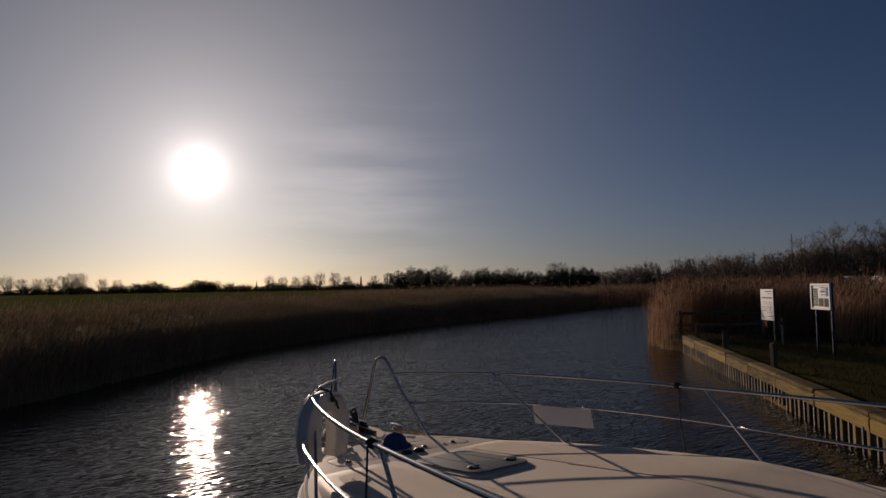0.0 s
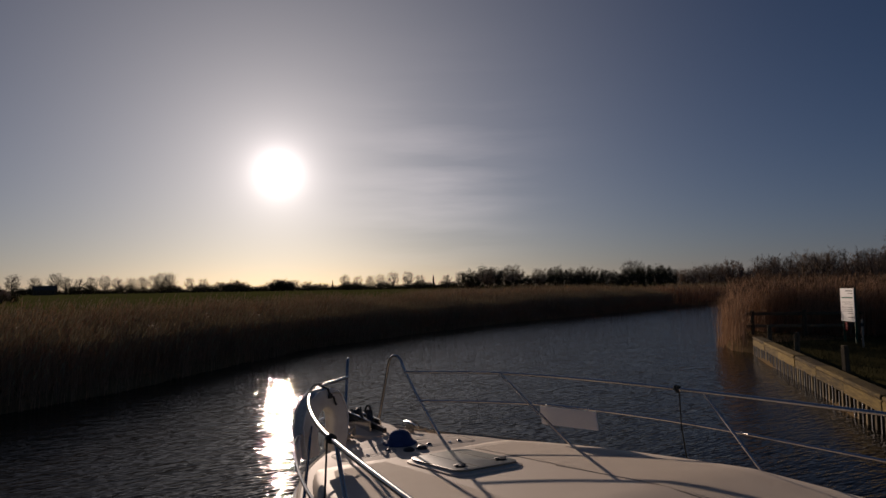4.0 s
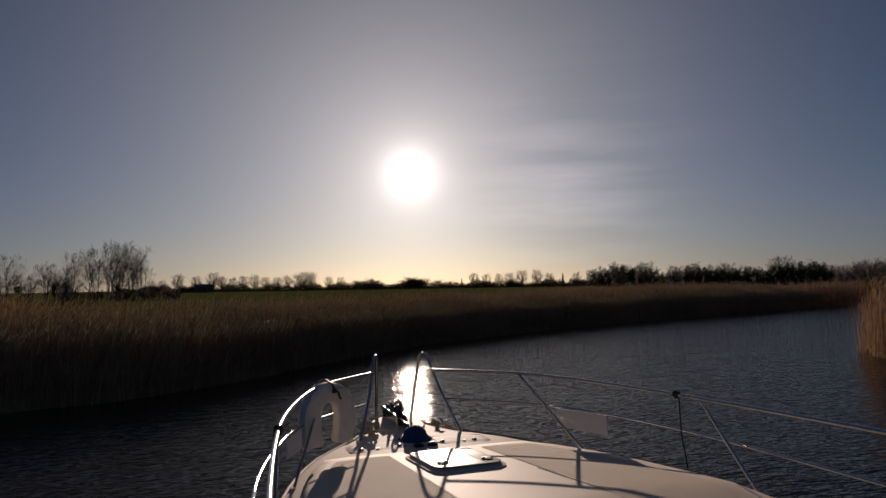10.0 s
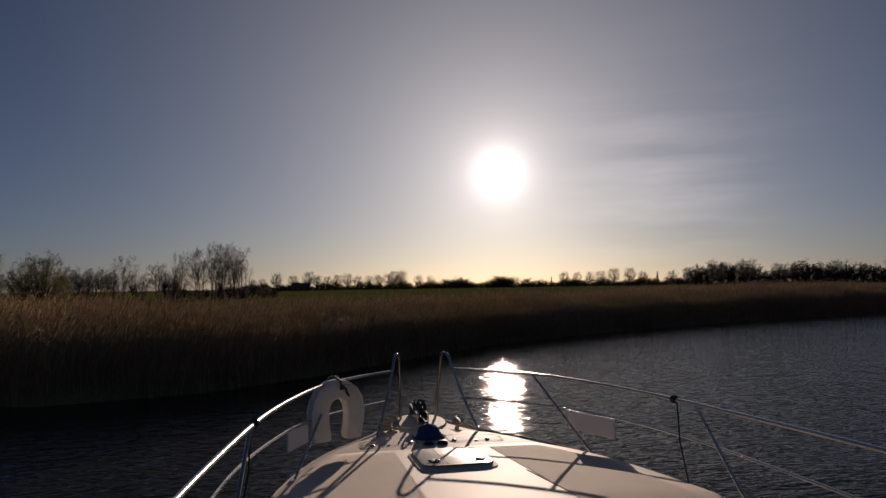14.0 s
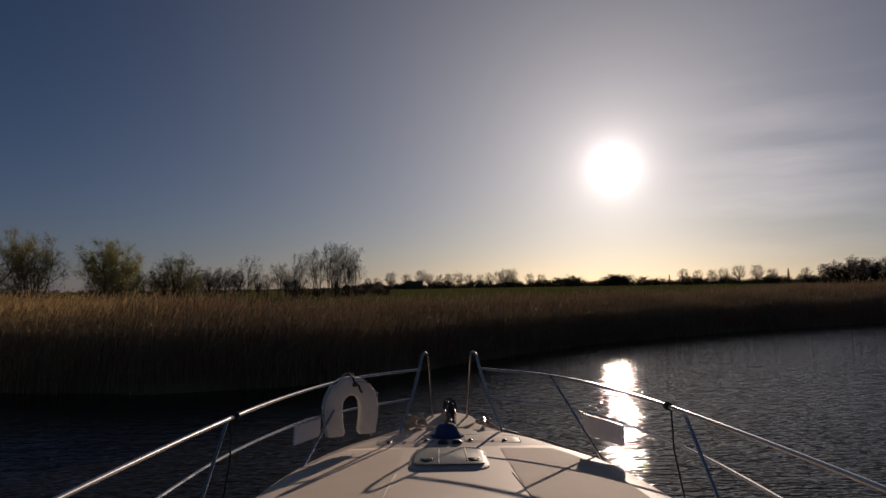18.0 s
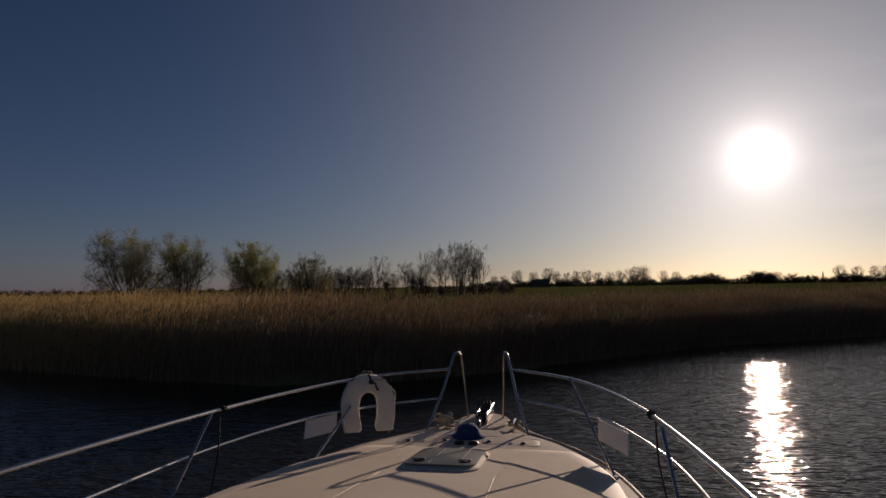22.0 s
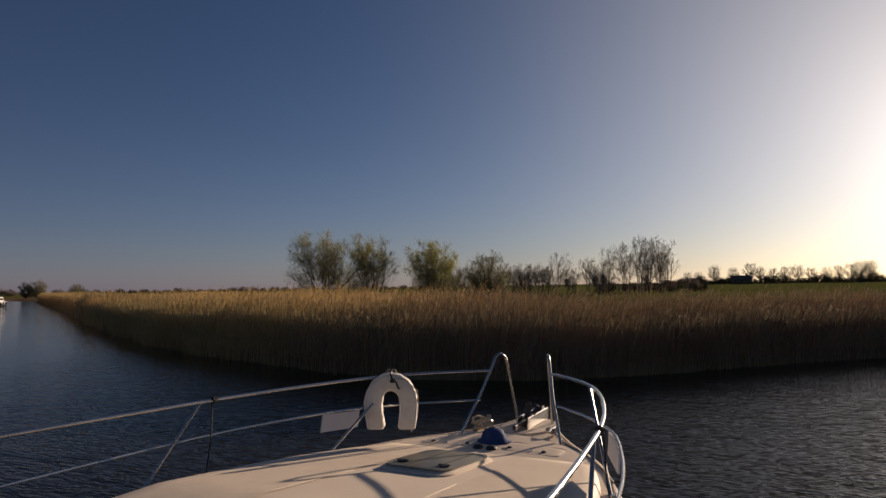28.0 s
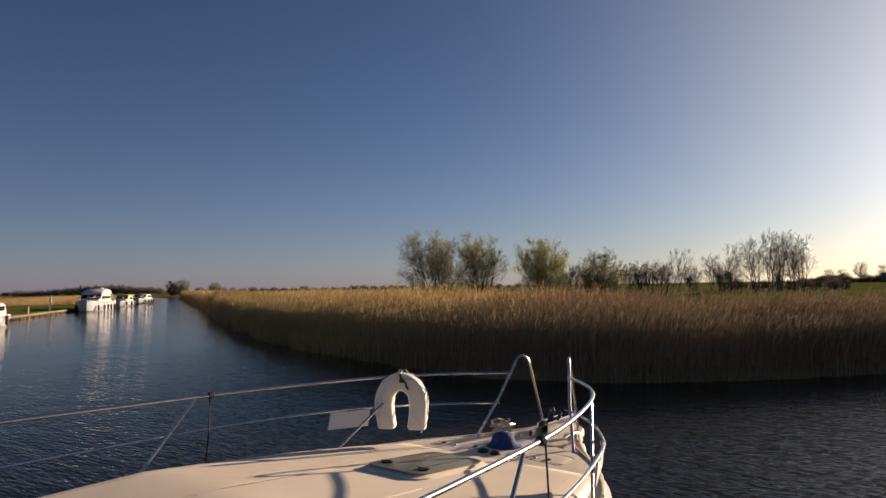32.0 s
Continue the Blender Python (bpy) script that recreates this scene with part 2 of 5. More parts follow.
INK_SHEET = material("poster_sheet", (0.28, 0.31, 0.27), (0.42, 0.44, 0.38), 0.6, 9.0, bump=0.0, spec=0.08)
RED = material("red_paint", (0.30, 0.015, 0.012), (0.45, 0.03, 0.02), 0.5, 9.0, spec=0.08)
YELLOW = material("yellow_canvas", (0.50, 0.34, 0.04), (0.62, 0.45, 0.07), 0.75, 9.0)
HULL_BLUE = material("hull_blue", (0.03, 0.05, 0.12), (0.05, 0.08, 0.17), 0.4, 9.0)
DARK_GLASS = material("dark_glass", (0.015, 0.018, 0.02), (0.03, 0.033, 0.036), 0.08, 4.0, bump=0.0)
BOAT_WHITE = material("boat_white", (0.50, 0.49, 0.47), (0.60, 0.59, 0.57), 0.45, 3.0, bump=0.02, spec=0.2)
BROWN_TWIG = material("brown_wood", (0.18, 0.14, 0.115), (0.32, 0.255, 0.205), 0.95, 0.5, bump=0.0, per_island=0.5, translucent=0.2, spec=0.05)
STRAKE = material("grey_strake", (0.10, 0.10, 0.10), (0.18, 0.18, 0.17), 0.6, 9.0, spec=0.2)
RUBBER = material("fender_rubber", (0.015, 0.015, 0.018), (0.04, 0.04, 0.045), 0.6, 12.0)


# ---- building helpers ----
class Shape:
    """Gathers vertices and faces for one mesh."""

    def __init__(self):
        self.v, self.f = [], []

    def add(self, verts, faces):
        k = len(self.v)
        self.v.extend(tuple(p) for p in verts)
        self.f.extend(tuple(i + k for i in f) for f in faces)
        return self

    def tube(self, points, radius, sides=8, caps=True):
        pts = [Vector(p) for p in points]
        rad = radius if isinstance(radius, (list, tuple)) else [radius] * len(pts)
        verts, faces = [], []
        side = None
        for i, p in enumerate(pts):
            d = (pts[min(i + 1, len(pts) - 1)] - pts[max(i - 1, 0)]).normalized()
            if side is None:
                side = d.orthogonal().normalized()
            side = (side - d * side.dot(d))
            side = side.normalized() if side.length > 1e-6 else d.orthogonal().normalized()
            up = d.cross(side)
            for k in range(sides):
                a = 2 * math.pi * k / sides
                verts.append(p + (side * math.cos(a) + up * math.sin(a)) * rad[i])
        for i in range(len(pts) - 1):
            for k in range(sides):
                a, b = i * sides + k, i * sides + (k + 1) % sides
                faces.append((a, b, b + sides, a + sides))
        if caps:
            faces.append(tuple(reversed(range(sides))))
            faces.append(tuple(range((len(pts) - 1) * sides, len(pts) * sides)))
        return self.add(verts, faces)

    def box(self, x0, y0, z0, x1, y1, z1, c=0.0):
        """A box with chamfered edges of width c."""
        if c <= 0:
            v = [(x, y, z) for z in (z0, z1) for y in (y0, y1) for x in (x0, x1)]
            return self.add(v, [(0, 2, 3, 1), (4, 5, 7, 6), (0, 1, 5, 4), (1, 3, 7, 5), (3, 2, 6, 7), (2, 0, 4, 6)])
        bm = bmesh.new()
        bmesh.ops.create_cube(bm, size=1)
        for q in bm.verts:
            q.co = Vector(((x0 + x1) / 2 + q.co.x * (x1 - x0), (y0 + y1) / 2 + q.co.y * (y1 - y0), (z0 + z1) / 2 + q.co.z * (z1 - z0)))
        bmesh.ops.bevel(bm, geom=bm.edges[:], offset=c, segments=1, affect="EDGES")
        bm.verts.index_update()
        self.add([q.co for q in bm.verts], [[q.index for q in f.verts] for f in bm.faces])
        bm.free()
        return self

    def lathe(self, profile, sides=16, centre=(0, 0, 0), squash=(1, 1)):
        cx, cy, cz = centre
        verts, faces = [], []
        for r, z in profile:
            for k in range(sides):
                a = 2 * math.pi * k / sides
                verts.append((cx + r * math.cos(a) * squash[0], cy + r * math.sin(a) * squash[1], cz + z))
        for i in range(len(profile) - 1):
            for k in range(sides):
                a, b = i * sides + k, i * sides + (k + 1) % sides
                faces.append((a, b, b + sides, a + sides))
        faces.append(tuple(reversed(range(sides))))
        faces.append(tuple(range((len(profile) - 1) * sides, len(profile) * sides)))
        return self.add(verts, faces)

    def grid(self, rows):
        m = len(rows[0])
        verts = [p for r in rows for p in r]
        faces = [(i * m + k, i * m + k + 1, (i + 1) * m + k + 1, (i + 1) * m + k) for i in range(len(rows) - 1) for k in range(m - 1)]
        return self.add(verts, faces)

    def loft(self, rings, caps=True):
        """Closed rings of equal count, joined in order."""
        m = len(rings[0])
        verts = [p for r in rings for p in r]
        faces = [(i * m + k, i * m + (k + 1) % m, (i + 1) * m + (k + 1) % m, (i + 1) * m + k) for i in range(len(rings) - 1) for k in range(m)]
        if caps:
            faces.append(tuple(reversed(range(m))))
            faces.append(tuple(range((len(rings) - 1) * m, len(rings) * m)))
        return self.add(verts, faces)

    def mesh(self, name, mat, smooth=False):
        me = bpy.data.meshes.new(name)
        me.from_pydata(self.v, [], self.f)
        me.materials.append(mat)
        if smooth:
            me.polygons.foreach_set("use_smooth", [True] * len(me.polygons))
            me.set_sharp_from_angle(angle=radians(40))
        return me


def part(name, shape, mat, parent, label="", smooth=False, m=None):
    """One mesh object under a thing or a part."""
    ob = new(name, shape.mesh(name, mat, smooth) if isinstance(shape, Shape) else shape)
    ob.parent = parent
    if m is not None:
        ob.matrix_basis = m
    return tagged(ob, label)


def thing(name, label, category, m=None, group="", kind=""):
    """An Empty at the base of a thing."""
    ob = new(name)
    if m is not None:
        ob.matrix_basis = m
    return tagged(ob, label, category, group, kind)


def single(name, shape, mat, label, category, m=None, group="", kind="", smooth=False):
    ob = new(name, shape.mesh(name, mat, smooth))
    if m is not None:
        ob.matrix_basis = m
    return tagged(ob, label, category, group, kind)


def curve(table, x):
    """A smooth value between the rows of a small table."""
    xs, ys = [r[0] for r in table], [r[1] for r in table]
    if x <= xs[0]:
        return ys[0]
    if x >= xs[-1]:
        return ys[-1]
    i = next(k for k in range(len(xs) - 1) if xs[k + 1] >= x)
    x0, x1, y0, y1 = xs[i], xs[i + 1], ys[i], ys[i + 1]
    s0 = (ys[i + 1] - ys[i - 1]) / (xs[i + 1] - xs[i - 1]) if i else (y1 - y0) / (x1 - x0)
    s1 = (ys[i + 2] - y0) / (xs[i + 2] - x0) if i + 2 < len(xs) else (y1 - y0) / (x1 - x0)
    h = x1 - x0
    t = (x - x0) / h
    return y0 * (1 + 2 * t) * (1 - t) ** 2 + s0 * h * t * (1 - t) ** 2 + y1 * t * t * (3 - 2 * t) + s1 * h * t * t * (t - 1)


def smooth_step(a, b, x):
    t = np.clip((x - a) / (b - a), 0, 1)
    return t * t * (3 - 2 * t)


def out(az, dist, z=0.0):
    """A place by its bearing from the boat, in degrees right of +y, and its distance."""
    return Vector((dist * math.sin(radians(az)), dist * math.cos(radians(az)), z))


# ---- ground, water ----
FAR_X = (-2500, -400, -195, -82, -45, -31, -22, -17.5, -12.5, -9.3, -6.7, -3.5, -0.5, 3, 6.5, 13, 18, 25, 42, 58, 73, 110, 200, 400, 2500)
FAR_Y = (420, 190, 121, 56, 33.5, 25.3, 20.8, 19.0, 17.2, 16.3, 15.9, 16.9, 19.4, 23.4, 27.0, 31.0, 33.6, 36.8, 42.8, 48.8, 53.6, 64, 90, 120, 300)
NEAR_X = (-2500, -400, -170, -138, -107, -86, -66, -44.5, -25, -8, 0, 5.6, 6.1, 18.1, 19.2, 35, 50, 80, 140, 400, 2500)
NEAR_Y = (380, 172, 93, 76.9, 55.0, 40.2, 26.1, 10.9, -2, -11, -15, -16, 3.47, 14.85, 16.8, 27.5, 36.2, 46, 64, 106, 280)


def far_bank(x):
    return np.interp(x, FAR_X, FAR_Y)


def near_bank(x):
    return np.interp(x, NEAR_X, NEAR_Y)


def land_height(x, y):
    """Height of the ground: a channel for the river, flat marsh, and low rising fields far behind."""
    w = np.maximum(near_bank(x) - y, y - far_bank(x)) * 0.75
    r = np.hypot(x, y)
    az = np.degrees(np.arctan2(x, y))
    z = -1.5 + 1.85 * smooth_step(-0.9, 0.35, w)
    rise = 0.8 * smooth_step(90, 330, r) * smooth_step(-40, -12, az) * (1 - smooth_step(60, 110, az))
    rise += 1.5 * smooth_step(90, 240, r) * smooth_step(40, 62, az) * (1 - smooth_step(90, 130, az))
    rise += 1.2 * smooth_step(400, 1200, r)
    z = z + rise * (w > 0)
    return z + 0.06 * np.sin(x * 0.7 + 1.3 * np.cos(y * 0.5)) * (w > 0.5)


def axis(lo, hi, step, reach):
    mid = list(np.arange(lo, hi + 0.01, step))
    d, a, b = step, lo, hi
    while a > -reach:
        d *= 1.25
        a, b = a - d, b + d
        mid = [a] + mid + [b]
    return np.array(mid)


def make_ground():
    xs, ys = axis(-110, 90, 1.0, 2800), axis(-24, 110, 0.8, 2800)
    gx, gy = np.meshgrid(xs, ys)
    gz = land_height(gx, gy)
    me = bpy.data.meshes.new("ground")
    n, m = gx.shape
    verts = np.stack([gx.ravel(), gy.ravel(), gz.ravel()], 1)
    i = np.arange(n * m).reshape(n, m)
    faces = np.stack([i[:-1, :-1].ravel(), i[:-1, 1:].ravel(), i[1:, 1:].ravel(), i[1:, :-1].ravel()], 1)
    me.from_pydata(verts.tolist(), [], faces.tolist())
    for mat in (MARSH, GRASS, MEADOW):
        me.materials.append(mat)
    c = verts[faces].mean(1)
    x, y = c[:, 0], c[:, 1]
    r, az = np.hypot(x, y), np.degrees(np.arctan2(x, y))
    behind_far, behind_near = y - far_bank(x), near_bank(x) - y
    edge = 10 * np.sin(x * 0.05) + 5 * np.sin(x * 0.17)
    kind = np.zeros(len(c), int)
    kind[(behind_far > 26 + edge) & (az > -24) & (az < 27)] = 2
    kind[(behind_far > 60 + edge) & (az <= -24)] = 2
    kind[(behind_near > 0.3) & (x > 5) & (x < 27) & (y < 14.5)] = 1
    kind[(behind_near > 0.3) & (behind_near < 27) & (x < -20) & (x > -120)] = 2
    kind[(r > 380)] = 2
    me.polygons.foreach_set("material_index", kind.astype(np.int32))
    me.polygons.foreach_set("use_smooth", [True] * len(me.polygons))
    tagged(new("ground", me), "flat marsh and green meadows on both sides of the river", "ground", kind="structure")


make_ground()
single("water", Shape().add([(-2600, -1500, 0), (2600, -1500, 0), (2600, 1500, 0), (-2600, 1500, 0)], [(0, 1, 2, 3)]), WATER,
       "dark rippled river water with sun glitter", "water", kind="structure")


# ---- the boat's foredeck ----
DECK_HALF = ((-3.4, 1.38), (-1.5, 1.5), (1.0, 1.5), (2.0, 1.45), (3.0, 1.38), (3.98, 1.245), (4.62, 1.10), (5.19, 0.86), (5.7, 0.49), (6.1, 0.26), (6.4, 0.13))
RAIL_HALF = ((0.6, 1.40), (2.08, 1.36), (3.65, 1.225), (4.4, 1.08), (5.1, 0.85), (5.55, 0.58), (5.9, 0.27))
MID_HALF = ((0.9, 1.43), (2.9, 1.38), (3.77, 1.31), (4.65, 1.10), (5.0, 0.95), (5.45, 0.66), (5.82, 0.33))


def deck_z(y, u=0.0):
    return 1.222 + 0.012 * max(0, y - 4) + 0.034 * (1 - u * u)


TRUNK_HALF = ((-2.6, 0.96), (0.65, 1.0), (1.4, 1.03), (2.34, 1.075), (3.46, 1.085), (4.0, 1.065), (4.34, 1.03), (4.75, 0.945), (5.12, 0.82))


def trunk_z(y, u=0.0):
    """The foredeck's raised middle climbs gently aft and then runs level."""
    return 1.252 + 0.1 * (5.1 - max(y, 3.1)) + 0.016 * (1 - u * u)


def rail_z(y):
    return curve(((0.6, 1.83), (2.08, 1.82), (3.6, 1.80), (5.1, 1.78), (5.9, 1.755)), y)


def make_boat():
    boat = thing("motor_cruiser", "white fibreglass motor cruiser bow with stainless steel pulpit rails", "boat", pose(0, 0, 0, 0, 0, -0.65))
    ys = [-3.4 + 0.2 * i for i in range(44)] + [5.3, 5.42, 5.55, 5.7, 5.85, 6.0, 6.15, 6.3, 6.4]
    rings = []
    for y in ys:
        b = curve(DECK_HALF, y)
        w = b * (0.86 if y < 3 else 0.86 - 0.3 * (y - 3) / 3.4)
        z = deck_z(y, 1)
        f = 0.0 if y < 3 else 0.35 * (y - 3) / 3.4
        side = [(b, y, z), (b + 0.015, y, z - 0.10), (b * 0.97, y - f * 0.3, z - 0.4), (w, y - f, 0.12), (w * 0.6, y - f * 1.6, -0.35)]
        rings.append(side + [(-p[0], p[1], p[2]) for p in reversed(side)])
    part("hull", Shape().loft(rings), GELCOAT, boat, "white hull with a flared bow", smooth=True)
    def deck_row(v, drop=0.0, push=0.0):
        row = []
        for u in np.linspace(-1, 1, 29):
            y = -3.4 + (5.66 - 0.16 * u * u + 3.4) * v + push
            row.append((curve(DECK_HALF, y) * u * 0.996, y, deck_z(y, u) + 0.004 - drop))
        return row
    rows = [deck_row(v) for v in np.linspace(0, 1, 46)] + [deck_row(1, 0.012, 0.012), deck_row(1, 0.07, 0.016)]
    deck = part("foredeck", Shape().grid(rows), GELCOAT, boat, "cream-white cambered foredeck", smooth=True)

    def patch(x0, x1, y0, y1, off, r=0.04):
        """A thin raised panel that follows the deck, with an edge all round."""
        rows = []
        for k, y in enumerate(np.linspace(y0, y1, 9)):
            q = min(k, 8 - k)
            inset = r * (1 - min(1.0, q / 1.5)) ** 2
            xs = [x0 + inset] + list(np.linspace(x0 + inset + 0.006, x1 - inset - 0.006, 9)) + [x1 - inset]
            rows.append([(x, y, deck_z(y, x / curve(DECK_HALF, y)) + (off if 0 < i < 10 and 0 < k < 8 else 0.0)) for i, x in enumerate(xs)])
        return Shape().grid(rows)
    for x0, x1 in ((-0.60, -0.15), (0.10, 0.55)):
        lid = part("anchor_locker_lid", patch(x0, x1, 5.19, 5.44, 0.005), GELCOAT, boat, "low moulded locker lid", smooth=True)
        edge = [(cx + 0.05 * math.cos(radians(a)), cy + 0.05 * math.sin(radians(a))) for cx, cy, a0 in ((x1 - 0.05, 5.39, 0), (x0 + 0.05, 5.39, 90), (x0 + 0.05, 5.24, 180), (x1 - 0.05, 5.24, 270)) for a in range(a0, a0 + 91, 15)]
        part("lid_seam", Shape().tube([(x, y, deck_z(y, x / curve(DECK_HALF, y)) + 0.0035) for x, y in edge + edge[:1]], 0.0028, 5), STRAKE, lid, "thin grey seam round the lid")
        part("lid_catch", Shape().lathe([(0.014, 0), (0.012, 0.006)], 10, ((x0 + x1) / 2, 5.24, deck_z(5.24, (x0 + x1) / 1.7) + 0.005)), STEEL, lid)
    rows = []
    for y in [-2.6, -1.0, 0.4, 0.8] + list(np.linspace(1.2, 5.12, 40)):
        b, low = curve(TRUNK_HALF, y), deck_z(y, 0.9)
        top = [(b * u, y, max(trunk_z(y, u), low)) for u in np.linspace(-0.97, 0.97, 25)]
        edge = [(b * 0.99, y, max(trunk_z(y, 1) - 0.012, low)), (b + 0.012, y, max(trunk_z(y, 1) - 0.05, low)), (b + 0.03, y, low - 0.03)]
        rows.append([(-p[0], p[1], p[2]) for p in reversed(edge)] + top + edge)
    rows.append([(p[0] * 0.99, 5.15, deck_z(5.15, 0.5) - 0.03) for p in rows[-1]])
    roof = part("coachroof", Shape().grid(rows), GELCOAT, boat, "cream-white raised foredeck sloping up aft", smooth=True)
    # lightly textured tread panels
    for s in (-1, 1):
        panel = [[(s * (0.36 + (curve(TRUNK_HALF, y) - 0.50) * k), y, trunk_z(y, (0.36 + (curve(TRUNK_HALF, y) - 0.50) * k) / curve(TRUNK_HALF, y)) + 0.0035)
                  for k in np.linspace(0, 1, 8)] for y in np.linspace(1.2, 4.95, 24)]
        part("tread_panel", Shape().grid(panel), NONSKID, roof, "matt textured tread panel", smooth=True)
    for s in (-1, 1):
        part("toe_rail", Shape().tube([(s * curve(DECK_HALF, y) * 0.99, y, deck_z(y, 1) - 0.002) for y in ys[:-2]], 0.014, 6), GELCOAT, boat, smooth=True)
        part("rubbing_strake", Shape().tube([(s * (curve(DECK_HALF, y) + 0.02), y, deck_z(y, 1) - 0.09) for y in ys[:-2]], 0.03, 6), WHITE_PLASTIC, boat, smooth=True)
    # rails
    for s in (-1, 1):
        top = [(s * curve(RAIL_HALF, y), y, rail_z(y)) for y in np.linspace(0.6, 5.9, 46)]
        part("top_rail", Shape().tube(top, 0.0120, 10), STEEL, boat, "polished stainless top rail", smooth=True)
        mid = [(s * curve(MID_HALF, y), y, curve(((0.9, 1.57), (2.9, 1.56), (4.65, 1.55), (5.82, 1.51)), y)) for y in np.linspace(0.9, 5.82, 42)]
        part("middle_rail", Shape().tube(mid, 0.0092, 8), STEEL, boat, "thin stainless middle rail", smooth=True)
        foot_a, foot_b, peak = Vector((s * 0.44, 5.62, 1.24)), Vector((s * 0.165, 6.27, 1.26)), Vector((s * 0.232, 6.0, 1.895))
        hoop = [foot_a, foot_a.lerp(peak, 0.5) + Vector((-s * 0.012, 0, 0)), Vector((s * 0.262, 5.94, 1.80)), Vector((s * 0.250, 5.965, 1.858)),
                Vector((s * 0.234, 5.995, 1.888)), Vector((s * 0.214, 6.035, 1.892)), Vector((s * 0.200, 6.075, 1.865)), Vector((s * 0.194, 6.10, 1.81)), foot_b]
        part("pulpit_hoop", Shape().tube(hoop, 0.0125, 10), STEEL, boat, "bent stainless pulpit hoop", smooth=True)
        for base, head in (((1.075, 4.56, 1.21), (0.79, 5.2, 1.777)), ((1.30, 3.06, 1.21), (1.235, 3.56, 1.80)), ((1.40, 1.3, 1.21), (1.37, 1.75, 1.82))):
            st = part("stanchion", Shape().tube([(s * base[0], base[1], base[2]), (s * head[0], head[1], head[2])], 0.0105, 8), STEEL, boat, "raked stainless stanchion", smooth=True)
            part("base_plate", Shape().lathe([(0.04, 0), (0.04, 0.008), (0.024, 0.014), (0.02, 0.04)], 12, (s * base[0], base[1], base[2] - 0.005)), STEEL, st, smooth=True)
        for fy, fx in ((5.62, 0.44), (6.27, 0.165)):
            part("hoop_foot", Shape().lathe([(0.032, 0), (0.032, 0.008), (0.02, 0.014)], 12, (s * fx, fy, 1.235)), STEEL, boat, smooth=True)
    # bow platform and roller
    plat = Shape().loft([[(0.24 * math.cos(a) * q, 6.12 + 0.36 * math.sin(a) * q, z) for a in np.linspace(0, 2 * math.pi, 25)[:-1]]
                         for q, z in ((0.92, 1.20), (1.0, 1.215), (1.0, 1.245), (0.95, 1.262))])
    part("bow_platform", plat, GELCOAT, boat, "moulded white bow platform", smooth=True)
    roller = part("anchor_roller", Shape().box(-0.055, 5.95, 1.26, -0.035, 6.5, 1.36, 0.006).box(0.035, 5.95, 1.26, 0.055, 6.5, 1.36, 0.006), STEEL, boat, "stainless bow roller cheeks")
    wheel = Shape().lathe([(0.03, -0.034), (0.05, -0.03), (0.036, 0), (0.05, 0.03), (0.03, 0.034)], 16)
    part("roller_wheel", wheel, BLACK_PLASTIC, roller, smooth=True, m=pose(0, 6.42, 1.34, 0, 90, 0))
    anchor = part("anchor", Shape().tube([(0, 6.02, 1.28), (0, 6.1, 1.36), (0, 6.12, 1.42)], [0.024, 0.026, 0.016], 8).box(-0.014, 5.75, 1.285, 0.014, 6.12, 1.33, 0.005), DARK_STEEL, boat, "dark galvanised anchor shank")
    part("anchor_shackle", Shape().tube([(0.024 * math.cos(a), 6.12, 1.42 + 0.035 * math.sin(a)) for a in np.linspace(0, 2 * math.pi, 14)], 0.009, 6), DARK_STEEL, anchor, smooth=True)
    for s in (-1, 1):
        part("anchor_fluke", Shape().tube([(s * 0.02, 6.1, 1.30), (s * 0.05, 6.16, 1.38), (s * 0.045, 6.18, 1.44)], [0.012, 0.016, 0.008], 6), DARK_STEEL, anchor)
    # hatch
    def rounded(x0, y0, x1, y1, r, z):
        pts = []
        for cx, cy, a0 in ((x1 - r, y1 - r, 0), (x0 + r, y1 - r, 90), (x0 + r, y0 + r, 180), (x1 - r, y0 + r, 270)):
            pts += [(cx + r * math.cos(radians(a0 + k)), cy + r * math.sin(radians(a0 + k)), z) for k in (0, 22, 45, 68, 90)]
        return pts
    def hz(dz):
        return 1.265 + dz

    def sloped(shape):
        """Lay a fitting that was drawn flat at the hatch's place onto the sloping roof."""
        out_v = []
        for x, y, z in shape.v:
            y2 = 4.07 + (y - 4.42) * 1.42
            out_v.append((x * 0.945, y2, (z - 1.265) * 0.62 + 0.004 + trunk_z(y2)))
        shape.v = out_v
        return shape
    hatch = part("deck_hatch", sloped(Shape().loft([rounded(-0.305, 4.42, 0.235, 4.97, 0.09, hz(-0.02)), rounded(-0.305, 4.42, 0.235, 4.97, 0.09, hz(0.008)),
                                             rounded(-0.29, 4.435, 0.22, 4.955, 0.085, hz(0.016)), rounded(-0.27, 4.455, 0.20, 4.935, 0.07, hz(0.034))])), GELCOAT, boat, "cream-framed deck hatch", smooth=True)
    part("hatch_pane", sloped(Shape().loft([rounded(-0.278, 4.447, 0.208, 4.943, 0.075, hz(0.030)), rounded(-0.278, 4.447, 0.208, 4.943, 0.075, hz(0.042)), rounded(-0.272, 4.453, 0.202, 4.937, 0.07, hz(0.046))])), TINTED, hatch, "smoked acrylic pane", smooth=True)
    for x in (-0.19, 0.13):
        part("hatch_handle", sloped(Shape().lathe([(0.03, 0), (0.032, 0.012), (0.02, 0.02)], 14, (x, 4.54, hz(0.045))).box(x - 0.045, 4.53, hz(0.052), x + 0.045, 4.55, hz(0.068), 0.006)), BLACK_PLASTIC, hatch, smooth=True)
